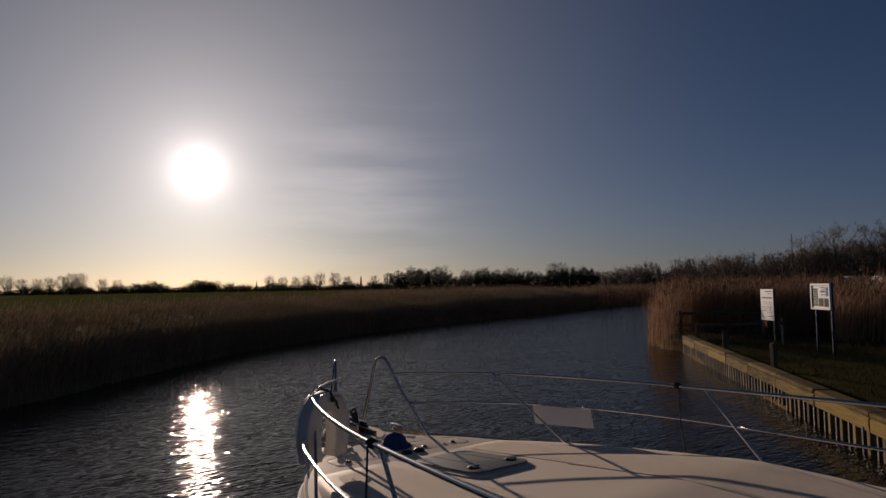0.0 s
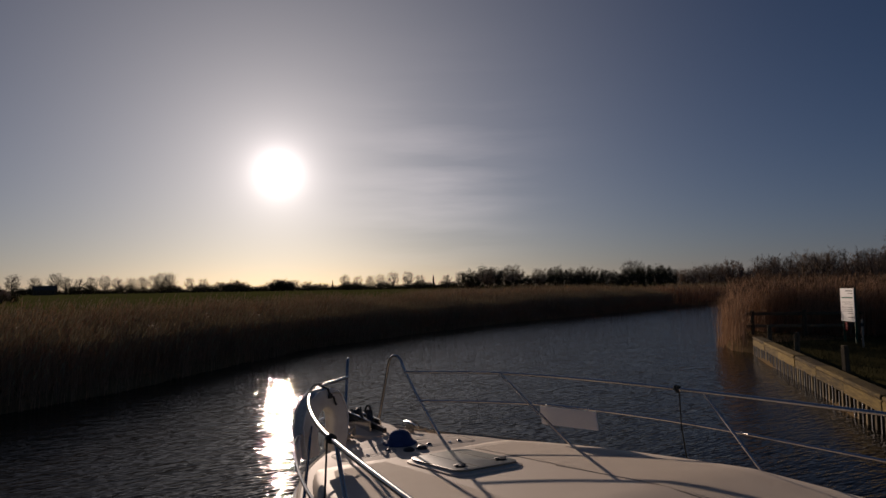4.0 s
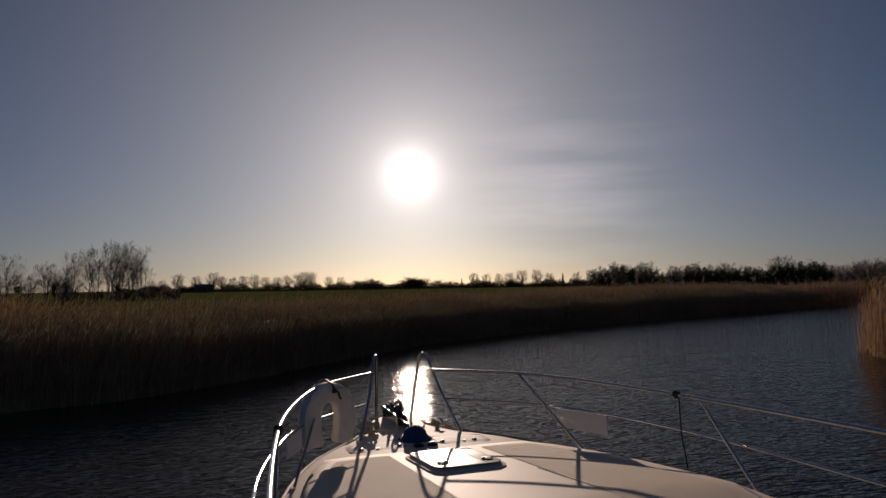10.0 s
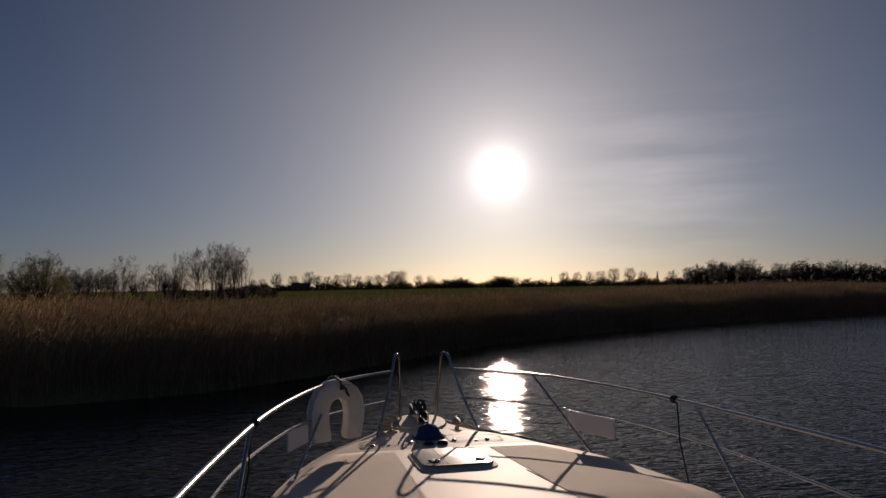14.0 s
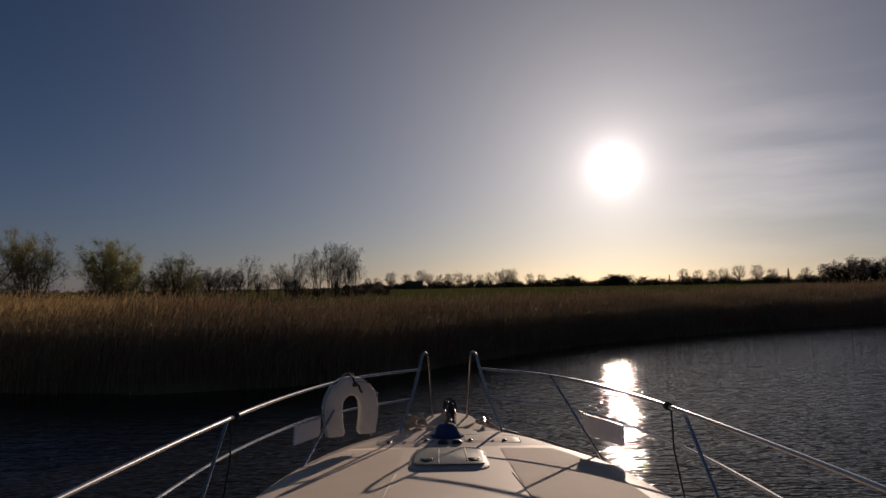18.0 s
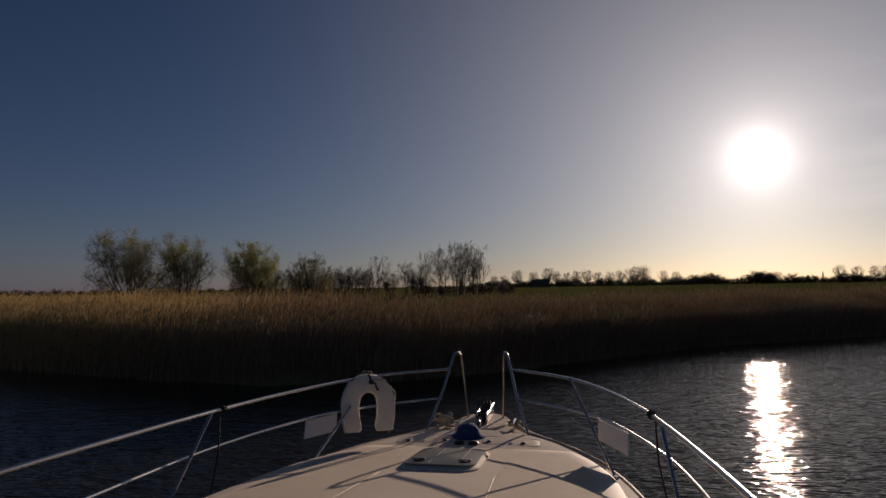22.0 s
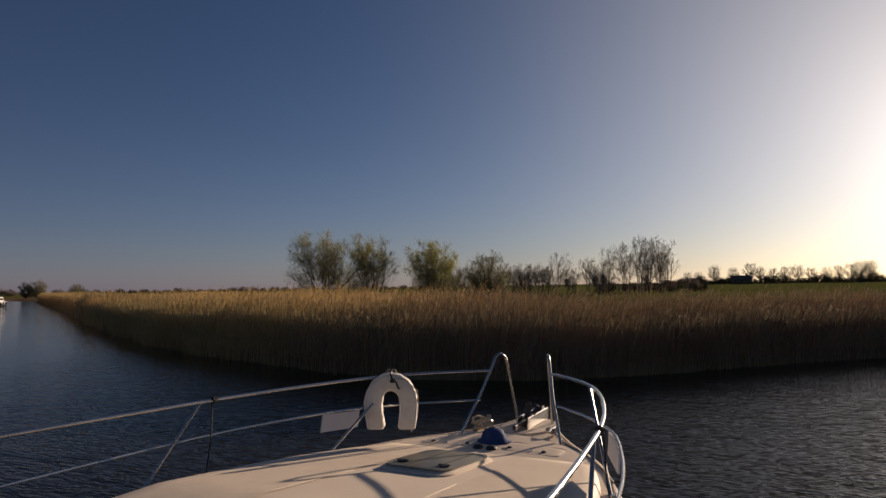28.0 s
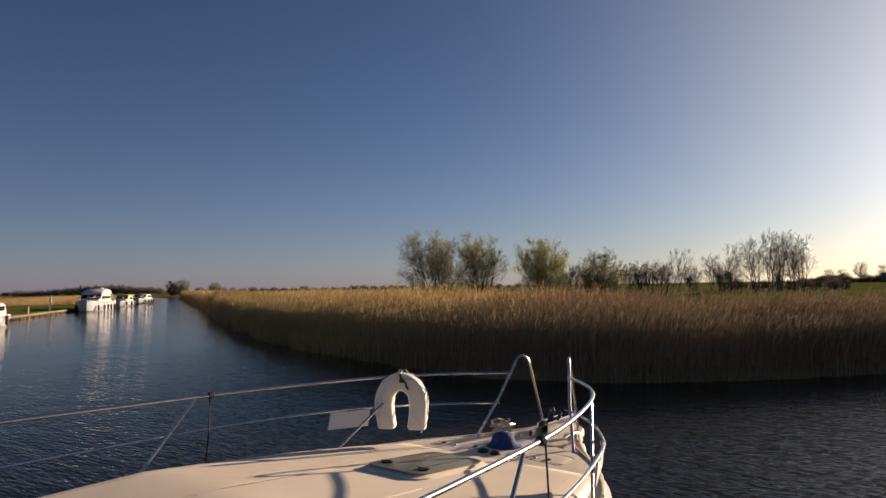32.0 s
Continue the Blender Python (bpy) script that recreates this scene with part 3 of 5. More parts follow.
    for x in (-0.11, 0.085):
        part("hatch_stay", sloped(Shape().box(x - 0.005, 4.47, hz(0.0445), x + 0.005, 4.92, hz(0.0485), 0.002)), INK, hatch)
    # windlass under a blue cover, foot switches, deck fittings
    cover = []
    for k, (r, z) in enumerate(((0.134, 0.0), (0.138, 0.012), (0.112, 0.024), (0.094, 0.045), (0.086, 0.075), (0.068, 0.096), (0.04, 0.109), (0.012, 0.114))):
        cover.append([(-0.035 + r * math.cos(a) * (1 + 0.05 * math.sin(3 * a + k)), 5.40 + r * 0.9 * math.sin(a), 1.27 + z) for a in np.linspace(0, 2 * math.pi, 25)[:-1]])
    part("windlass_cover", Shape().loft(cover), BLUE_CANVAS, boat, "navy blue canvas windlass cover", smooth=True)
    for x in (-0.07, 0.04):
        part("foot_switch", Shape().lathe([(0.043, 0), (0.043, 0.012), (0.03, 0.026), (0.012, 0.03)], 14, (x, 5.17, 1.270)), BLACK_PLASTIC, boat, smooth=True)
    for x in (-0.50, -0.20, 0.15, 0.42):
        part("deck_bolt", Shape().lathe([(0.02, 0), (0.02, 0.006), (0.012, 0.012)], 10, (x, 5.26, deck_z(5.26, x / 0.84) + 0.003)), DARK_STEEL, boat, smooth=True)
    for s in (-1, 1):
        cleat = part("mooring_cleat", Shape().tube([(s * 0.30, 5.75, 1.305), (s * 0.30, 5.82, 1.312), (s * 0.30, 5.93, 1.312), (s * 0.30, 6.0, 1.305)], [0.009, 0.014, 0.014, 0.009], 8), STEEL, boat, smooth=True)
        for y in (5.84, 5.91):
            part("cleat_leg", Shape().tube([(s * 0.30, y, 1.235), (s * 0.30, y, 1.31)], 0.011, 8), STEEL, cleat)
    # moulded seams on the deck
    for x0, x1 in ((-0.36, -0.45), (0.34, 0.43)):
        part("deck_seam", Shape().tube([(x0 + (x1 - x0) * k, 3.95 - 2.4 * k, trunk_z(3.95 - 2.4 * k, 0.4) + 0.003) for k in np.linspace(0, 1, 8)], 0.003, 5), GELCOAT, roof)
    return boat


make_boat()
BOAT_M = pose(0, 0, 0, 0, 0, -0.65)


def make_lifebuoy():
    """Horseshoe buoy hung upside down on the port rail."""
    ring = thing("horseshoe_lifebuoy", "white vinyl horseshoe lifebuoy hung on the bow rail", "lifebuoy", BOAT_M @ pose(-0.80, 5.12, 1.80, 0, 0, 24))
    path = [(-0.122, -0.392), (-0.122, -0.380), (-0.136, -0.30), (-0.142, -0.20), (-0.129, -0.12), (-0.098, -0.068), (-0.05, -0.034), (0, -0.024)]
    path = path + [(-x, z) for x, z in reversed(path[:-1])]
    rings = []
    for i, (x, z) in enumerate(path):
        a, b = path[max(i - 1, 0)], path[min(i + 1, len(path) - 1)]
        d = Vector((b[0] - a[0], 0, b[1] - a[1])).normalized()
        nrm = Vector((-d.z, 0, d.x))
        w = 0.071 if 0 < i < len(path) - 1 else 0.060
        rings.append([Vector((x, -0.045, z - 0.03)) + nrm * (w * math.copysign(abs(math.cos(k)) ** 0.42, math.cos(k))) + Vector((0, 0.055 * math.copysign(abs(math.sin(k)) ** 0.42, math.sin(k)), 0)) for k in np.linspace(0, 2 * math.pi, 21)[:-1]])
    part("float", Shape().loft(rings), VINYL, ring, "creased white vinyl float", smooth=True)
    part("strap", Shape().tube([(0.0, -0.02, 0.035), (0.005, -0.105, 0.012), (0.02, -0.112, -0.035), (0.05, -0.113, -0.05), (0.06, -0.113, -0.085), (0.075, -0.112, -0.105)], 0.008, 6), BLACK_PLASTIC, ring, "black webbing strap")
    for off in (-0.094, 0.006):
        pts = [(x * 1.47, off, (z + 0.02) * 1.0 - 0.03 + (0.045 if abs(x) < 0.06 else 0.03 if abs(x) < 0.11 else 0.0)) for x, z in path[1:-1]]
        part("piping", Shape().tube(pts, 0.0045, 5), WHITE_PLASTIC, ring, "stitched white edge piping", smooth=True)
    part("buckle", Shape().box(0.0, -0.118, -0.055, 0.04, -0.104, -0.025, 0.005), BLACK_PLASTIC, ring)
    part("hanging_cord", Shape().tube([(-0.05, 0.02, 0.0), (-0.03, 0.0, 0.035), (0.03, -0.02, 0.035), (0.05, 0.02, -0.01)], 0.006, 6), ROPE, ring)
    part("grab_cord", Shape().tube([(0.02, -0.10, -0.02), (0.12, -0.10, -0.03), (0.215, -0.06, -0.13), (0.21, -0.05, -0.3), (0.16, -0.06, -0.45)], 0.005, 6), ROPE, ring)


make_lifebuoy()


def make_nameboard(p0, p1, drop, lean):
    """A blank white board tied under the middle rail between two points."""
    a, b = Vector(p0), Vector(p1)
    d = b - a
    board = thing("name_board", "blank white plastic board tied to the bow rail", "board", group="boards on the rail")
    nrm = d.cross(Vector((0, 0, 1))).normalized() * 0.006
    low = Vector((0, 0, -drop)) + lean
    corner = [a, b, b + low, a + low]
    board.matrix_basis = BOAT_M
    v = [c - nrm for c in corner] + [c + nrm for c in corner]
    part("panel", Shape().add(v, [(0, 1, 2, 3), (7, 6, 5, 4), (0, 4, 5, 1), (1, 5, 6, 2), (2, 6, 7, 3), (3, 7, 4, 0)]), WHITE_PLASTIC, board)
    for k in (0.12, 0.88):
        c = a.lerp(b, k)
        part("cable_tie", Shape().tube([(c.x + 0.016 * math.cos(q) * nrm.normalized().x, c.y + 0.016 * math.cos(q) * nrm.normalized().y, c.z + 0.004 + 0.016 * math.sin(q)) for q in np.linspace(0, 2 * math.pi, 10)], 0.003, 5), WHITE_PLASTIC, board)


def on_mid(s, y):
    return (s * curve(MID_HALF, y), y, curve(((0.9, 1.57), (2.9, 1.56), (4.65, 1.55), (5.82, 1.51)), y) - 0.012)


make_nameboard(on_mid(1, 4.93), on_mid(1, 4.47), 0.135, Vector((-0.005, -0.03, 0)))
make_nameboard(on_mid(-1, 4.93), on_mid(-1, 4.62), 0.125, Vector((0.0, -0.03, 0)))


def make_lanyard(s, y):
    x = s * curve(RAIL_HALF, y)
    cord = thing("fender_lanyard", "dark cord knotted round the top rail", "rope", BOAT_M, "cords on the rail")
    z = rail_z(y)
    part("knot", Shape().tube([(x + 0.018 * math.cos(a), y + 0.012 * a / 6 - 0.02, z + 0.018 * math.sin(a)) for a in np.linspace(0, 16, 40)], 0.006, 6), DARK_ROPE, cord)
    part("cord", Shape().tube([(x + s * 0.02, y, z - 0.01), (x + s * 0.03, y, z - 0.25), (x + s * 0.10, y, z - 0.62), (x + s * 0.13, y, z - 1.2)], 0.005, 6), DARK_ROPE, cord)


make_lanyard(-1, 3.66)
make_lanyard(1, 3.75)


def make_rope():
    random.seed(4)
    coil = thing("mooring_rope", "pale mooring rope coiled on the bow cleat", "rope", BOAT_M, "mooring ropes")
    pts = []
    for i in range(60):
        a = i * 0.55
        pts.append((-0.33 + 0.075 * math.cos(a) * (1 + 0.3 * math.sin(i * 1.7)), 5.84 + 0.07 * math.sin(a) * (1 + 0.2 * math.cos(i * 2.3)), 1.26 + 0.0016 * i + 0.02 * math.sin(i * 0.9)))
    part("coil", Shape().tube(pts, 0.011, 6), ROPE, coil, smooth=True)
    line = thing("mooring_rope", "pale mooring rope led along the deck edge", "rope", BOAT_M, "mooring ropes")
    pts = [(0.30, 5.9, 1.30), (0.34, 5.80, 1.29), (0.42, 5.70, 1.26), (0.55, 5.56, 1.25), (0.68, 5.42, 1.245), (0.80, 5.24, 1.245), (0.93, 5.02, 1.243), (1.03, 4.80, 1.243)]
    part("lead", Shape().tube(pts, 0.011, 6), ROPE, line, smooth=True)
    pts = [(0.30 + 0.05 * math.cos(a), 5.86 + 0.04 * math.sin(a), 1.275 + 0.002 * a) for a in np.linspace(0, 20, 40)]
    part("turns", Shape().tube(pts, 0.010, 6), ROPE, line, smooth=True)


make_rope()


# ---- reeds ----
def quad_mesh(name, verts, mats, index=None):
    """A mesh of separate quads from an array of n x 4 x 3 coordinates."""
    n = len(verts)
    me = bpy.data.meshes.new(name)
    me.vertices.add(n * 4)
    me.vertices.foreach_set("co", verts.astype(np.float32).ravel())
    me.loops.add(n * 4)
    me.loops.foreach_set("vertex_index", np.arange(n * 4, dtype=np.int32))
    me.polygons.add(n)
    me.polygons.foreach_set("loop_start", np.arange(0, n * 4, 4, dtype=np.int32))
    for mat in mats:
        me.materials.append(mat)
    if index is not None:
        me.polygons.foreach_set("material_index", index.astype(np.int32))
    me.update(calc_edges=True)
    return me


def ribbon(a, b, side_a, side_b):
    return np.stack([a - side_a, a + side_a, b + side_b, b - side_b], 1)


def reeds(name, label, x, y, tall, wide, seed, lean=(0.10, -0.05), mats=None, leaves=1, heads=0.75):
    """One stand of reeds: a bent stem, two long leaves and a feathery head for each place."""
    rng = np.random.default_rng(seed)
    n = len(x)
    z = np.maximum(land_height(x, y), -0.15) - 0.05
    root = np.stack([x, y, z], 1)
    up = np.array([0, 0, 1.0])
    bend = rng.normal(0, 0.12, (n, 2)) + np.array(lean)
    bend = np.concatenate([bend, np.zeros((n, 1))], 1) * tall[:, None]
    mid, tip = root + up * (tall * 0.55)[:, None] + bend * 0.3, root + up * (tall * 0.97)[:, None] + bend
    turn = rng.uniform(0, math.pi, n)
    side = np.stack([np.cos(turn), np.sin(turn), np.zeros(n)], 1) * wide[:, None]
    quads = [ribbon(root, mid, side, side * 0.8), ribbon(mid, tip, side * 0.8, side * 0.4)]
    for k in range(leaves):
        at = rng.uniform(0.3, 0.9, n)[:, None]
        base = root + (tip - root) * at
        a = rng.uniform(0, 2 * math.pi, n)
        reach = rng.uniform(0.10, 0.34, n)
        away = np.stack([np.cos(a) * reach, np.sin(a) * reach, rng.uniform(0.0, 0.42, n)], 1)
        across = np.stack([-np.sin(a), np.cos(a), np.zeros(n)], 1) * (wide * 1.1)[:, None]
        elbow = base + away * 0.55 + up * 0.05
        quads.append(np.stack([base, elbow - across, base + away, elbow + across], 1))
    droop = np.stack([rng.normal(0.07, 0.06, n), rng.normal(-0.02, 0.06, n), rng.uniform(0.04, 0.20, n)], 1)
    top = tip + droop + up * 0.06
    belly = (tip + top) / 2
    fat = side / wide[:, None] * (0.006 + wide * 1.1)[:, None]
    keep = rng.random(n) < heads
    plume = np.stack([tip, belly - fat, top, belly + fat], 1)[keep]
    index = np.concatenate([np.zeros(len(quads) * n), np.ones(len(plume))])
    me = quad_mesh(name, np.concatenate(quads + [plume]), mats or (REED, PLUME), index)
    return tagged(new(name, me), label, "reeds", kind="stuff")


def wave(x, seed):
    return np.sin(x * 0.9 + seed) * 0.5 + np.sin(x * 2.3 + 2 * seed) * 0.3 + np.sin(x * 0.23 + 3 * seed) * 0.6


def far_bank_reeds():
    rng = np.random.default_rng(11)
    # the wall of reeds at the water's edge, thick where it is near
    n = 125000
    x = rng.uniform(-46, 52, n)
    d = rng.gamma(1.35, 2.7, n) - 0.25 + 0.22 * wave(x, 1.0)
    y = far_bank(x) + d
    tall = rng.normal(1.66, 0.17, n) * (1 + 0.05 * wave(x, 4.0)) * np.interp(d, (0, 0.6, 2.5, 5, 9), (0.56, 0.64, 0.80, 0.97, 1.12))
    tall *= np.interp(x, (-9, 2, 14, 30), (1.0, 0.84, 0.84, 1.0))
    wide = rng.uniform(0.0035, 0.0075, n) * np.interp(d, (0.3, 1.5, 5), (0.9, 1.2, 1.7))
    # left reach takes the sunlit colour, the rest the shaded one
    lit_reach = x + rng.normal(0, 3.0, n) < -11.5
    for stand, seed, words, mats in ((lit_reach, 1, "tall dry reeds standing along the water's edge, coloured golden as if sunlit", (SUNLIT_REED, SUNLIT_PLUME)),
                                     (~lit_reach, 7, "tall dry reeds standing along the water's edge, coloured dull brown as if shaded", (REED, PLUME))):
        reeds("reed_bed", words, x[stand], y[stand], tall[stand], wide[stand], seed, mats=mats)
    # same split farther out: sunlit colour to the west, shaded to the east
    for n, x0, x1, seed, words, mats in ((24000, -175, -46, 2, "dry reeds along the far reach of the river, coloured golden as if sunlit", (SUNLIT_REED, SUNLIT_PLUME)),
                                         (12000, 52, 150, 9, "dry reeds along the bend of the river, coloured dull brown as if shaded", (REED, PLUME))):
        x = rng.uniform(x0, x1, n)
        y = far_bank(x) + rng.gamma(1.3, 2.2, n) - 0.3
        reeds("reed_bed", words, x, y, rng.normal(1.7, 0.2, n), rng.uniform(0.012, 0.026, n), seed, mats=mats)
    # the marsh behind, seen over the top of the wall
    n = 60000
    x = rng.uniform(-130, 70, n)
    d = rng.uniform(4, 46, n)
    y = far_bank(x) + d
    az = np.degrees(np.arctan2(x, y))
    open_field = (az > -16) & (az < 26)
    keep = ~open_field | (d < 16 + 4 * wave(x, 2.0))
    x, y, d = x[keep], y[keep], d[keep]
    tall = rng.normal(1.30, 0.2, len(x)) + 0.1 * wave(x + y, 5.0)
    wide = rng.uniform(0.006, 0.016, len(x))
    # the marsh too has sunlight or shade put into its colour, by bearing
    lit_reach = np.degrees(np.arctan2(x, y)) + rng.normal(0, 5.0, len(x)) < -30
    for stand, seed, words, mats in ((lit_reach, 3, "wide reed marsh behind the river bank, coloured golden as if sunlit", (SUNLIT_REED, SUNLIT_PLUME)),
                                     (~lit_reach, 8, "reed marsh before the meadow, coloured dull brown as if shaded", (REED, PLUME))):
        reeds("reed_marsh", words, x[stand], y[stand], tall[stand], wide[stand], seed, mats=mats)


def near_bank_reeds():
    rng = np.random.default_rng(12)
    n = 44000
    x = rng.uniform(18, 75, n)
    d = rng.gamma(1.4, 3.6, n)
    y = near_bank(x) - d + 0.3
    r, az = np.hypot(x, y), np.degrees(np.arctan2(x, y))
    keep = (x > 18.25) & ~((r < 29.0 + 1.0 * wave(az, 1.0)) & (az > 50.5)) & (az < 80)
    x, y = x[keep], y[keep]
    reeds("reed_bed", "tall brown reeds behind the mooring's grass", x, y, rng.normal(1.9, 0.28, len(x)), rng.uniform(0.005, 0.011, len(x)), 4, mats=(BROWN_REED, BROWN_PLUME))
    n = 15000
    r, az = 28.6 + rng.gamma(1.4, 4.0, n), rng.uniform(52, 80, n)
    r = np.where(az > 63, r - 3.5, r)
    x, y = r * np.sin(np.radians(az)), r * np.cos(np.radians(az))
    keep = near_bank(x) - y > 0.4
    x, y = x[keep], y[keep]
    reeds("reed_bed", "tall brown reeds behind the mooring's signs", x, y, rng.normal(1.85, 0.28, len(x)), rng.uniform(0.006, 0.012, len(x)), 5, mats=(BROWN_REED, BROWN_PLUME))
    n = 75000
    x = rng.uniform(-230, -60, n)
    d = rng.uniform(25, 80, n)
    edge = x < -118
    d = np.where(edge, rng.gamma(1.3, 6.0, n), d)
    y = near_bank(x) - d
    reeds("reed_marsh", "golden reed marsh behind the moored boats", x, y, rng.normal(0.85, 0.15, n) * np.where(edge, 1.0, np.interp(d, (25, 38), (0.3, 1.0))), rng.uniform(0.008, 0.016, n), 6, heads=0.3, mats=(SUNLIT_REED, SUNLIT_PLUME))


far_bank_reeds()
near_bank_reeds()


def grass_blades():
    """Short rough grass on the mooring."""
    rng = np.random.default_rng(15)
    n = 42000
    x, y = rng.uniform(6, 27, n), rng.uniform(-4, 18, n)
    d = near_bank(x) - y
    keep = (d > 0.55) & (np.hypot(x, y) < 29)
    x, y = x[keep], y[keep]
    n = len(x)
    root = np.stack([x, y, land_height(x, y) - 0.02], 1)
    a, h = rng.uniform(0, 2 * math.pi, n), rng.uniform(0.05, 0.14, n) * (1 + 0.6 * (wave(x * 2 + y, 1.0) > 0.6))
    side = np.stack([np.cos(a), np.sin(a), np.zeros(n)], 1) * 0.007
    tip = root + np.stack([rng.normal(0, 0.05, n), rng.normal(0, 0.05, n), h], 1)
    tagged(new("grass", quad_mesh("grass", ribbon(root, tip, side, side * 0.2), (GRASS,))), "short rough grass on the mooring", "grass", kind="stuff")


grass_blades()


# ---- trees ----
def leaf_quads(centres, size, rng, spread):
    n = len(centres)
    c = centres + rng.normal(0, spread, (n, 3))
    a = rng.normal(0, 1, (n, 3))
    a /= np.linalg.norm(a, axis=1)[:, None]
    b = np.cross(a, rng.normal(0, 1, (n, 3)))
    b /= np.linalg.norm(b, axis=1)[:, None]
    s = rng.uniform(0.6, 1.3, n)[:, None] * size
    return np.stack([c - a * s, c - b * s * 0.4, c + a * s, c + b * s * 0.4], 1)


def crown_tree(seed, tall, half, low, fat, stems, limbs, twigs, twig_len, thick, least=0.012, up=0.5, fork=0.9, along=0.7):
    """Limbs and twigs of one tree that fill a crown: half its greatest half-width, low the crown's foot and fat the height of its
    greatest width, both as shares of the height. stems over 1: they rise together from the ground."""
    rng = random.Random(seed)
    wood, fine, tips = Shape(), Shape(), []

    def width_at(s):
        if s < fat:
            return half * math.sqrt(max(0.0, 1 - ((fat - s) / (fat - low + 0.12)) ** 2))
        return half * math.sqrt(max(0.0, 1 - ((s - fat) / (1.02 - fat)) ** 2))

    def arc(a, b, c, n):
        return [a * (1 - t) ** 2 + b * 2 * t * (1 - t) + c * t * t for t in (k / n for k in range(n + 1))]

    def twig(p, d, length, radius, level):
        q = p + d * length * 0.5 + Vector((rng.gauss(0, 0.06), rng.gauss(0, 0.06), rng.gauss(0.02, 0.04))) * length
        e = q + (d + Vector((rng.gauss(0, 0.3), rng.gauss(0, 0.3), rng.gauss(0.1, 0.2)))).normalized() * length * 0.5
        fine.tube([p, q, e], [radius, radius * 0.75, radius * 0.35], 3, caps=False)
        tips.extend((q, e))
        if level:
            for k in range(3):
                at = p.lerp(q, rng.random()) if k == 0 else q.lerp(e, rng.random())
                twig(at, (d + Vector((rng.gauss(0, 0.55), rng.gauss(0, 0.55), rng.gauss(up * 0.4, 0.35)))).normalized(), length * rng.uniform(0.45, 0.75), max(radius * 0.6, least * 0.7), level - 1)

    trunk_top = Vector((rng.gauss(0, 0.03) * tall, rng.gauss(0, 0.03) * tall, fork * tall))
    if stems == 1:
        trunk = arc(Vector((0, 0, -0.25)), Vector((rng.gauss(0, 0.03) * tall, rng.gauss(0, 0.03) * tall, 0.5 * tall)), trunk_top, 7)
        wood.tube(trunk, [tall * thick * (1.25 if k == 0 else 1 - 0.85 * k / 7) for k in range(8)], 8, caps=False)
    for k in range(limbs):
        s = low + (1 - low) * (0.08 + 0.92 * ((k + rng.random()) / limbs) ** 0.8)
        a = k * 2.4 + rng.uniform(-0.5, 0.5)
        w = width_at(min(s, 0.985)) * rng.uniform(0.72, 1.03)
        end = Vector((math.cos(a) * w, math.sin(a) * w, s * tall * rng.uniform(0.95, 1.02)))
        if stems == 1:
            z0 = max(low * tall * 0.85, end.z - w * rng.uniform(0.7, 1.5) - 0.06 * tall)
            z0 = min(z0, fork * tall * 0.93)
            t = z0 / (fork * tall)
            start = Vector((trunk_top.x * t, trunk_top.y * t, z0))
            bend = Vector((end.x * 0.55, end.y * 0.55, z0 + (end.z - z0) * rng.uniform(0.3, 0.5)))
            r0 = tall * thick * (1 - 0.8 * t) * 0.5
        else:
            start = Vector((math.cos(a), math.sin(a), 0)) * rng.uniform(0.05, 0.35) + Vector((0, 0, -0.15))
            bend = Vector((end.x * rng.uniform(0.35, 0.6), end.y * rng.uniform(0.35, 0.6), end.z * rng.uniform(0.45, 0.6)))
            r0 = tall * thick * rng.uniform(0.5, 1.0)
        pts = arc(start, bend, end, 6)
        for q in pts[1:-1]:
            q += Vector((rng.gauss(0, 0.012), rng.gauss(0, 0.012), rng.gauss(0, 0.008))) * tall
        wood.tube(pts, [max(r0 * (1 - 0.8 * m / 6), least) for m in range(7)], 5, caps=False)
        for m in range(twigs):
            t = rng.uniform(0.28, 1.0) ** 0.75 * 6
            b = min(int(t), 5)
            at = pts[b].lerp(pts[b + 1], t - b)
            d = (pts[b + 1] - pts[b]).normalized()
            d = (d * along + Vector((rng.gauss(0, 0.55), rng.gauss(0, 0.55), rng.gauss(up, 0.3)))).normalized()
            twig(at, d, tall * twig_len * rng.uniform(0.6, 1.3), max(r0 * 0.25, least), 1)
    heights = sorted(v[2] for v in fine.v)
    top = heights[int(len(heights) * 0.985)]
    k = tall / top
    for sh in (wood, fine):
        sh.v = [(x * k, y * k, z * k) for x, y, z in sh.v]
    return wood, fine, np.array([(p.x * k, p.y * k, p.z * k) for p in tips])


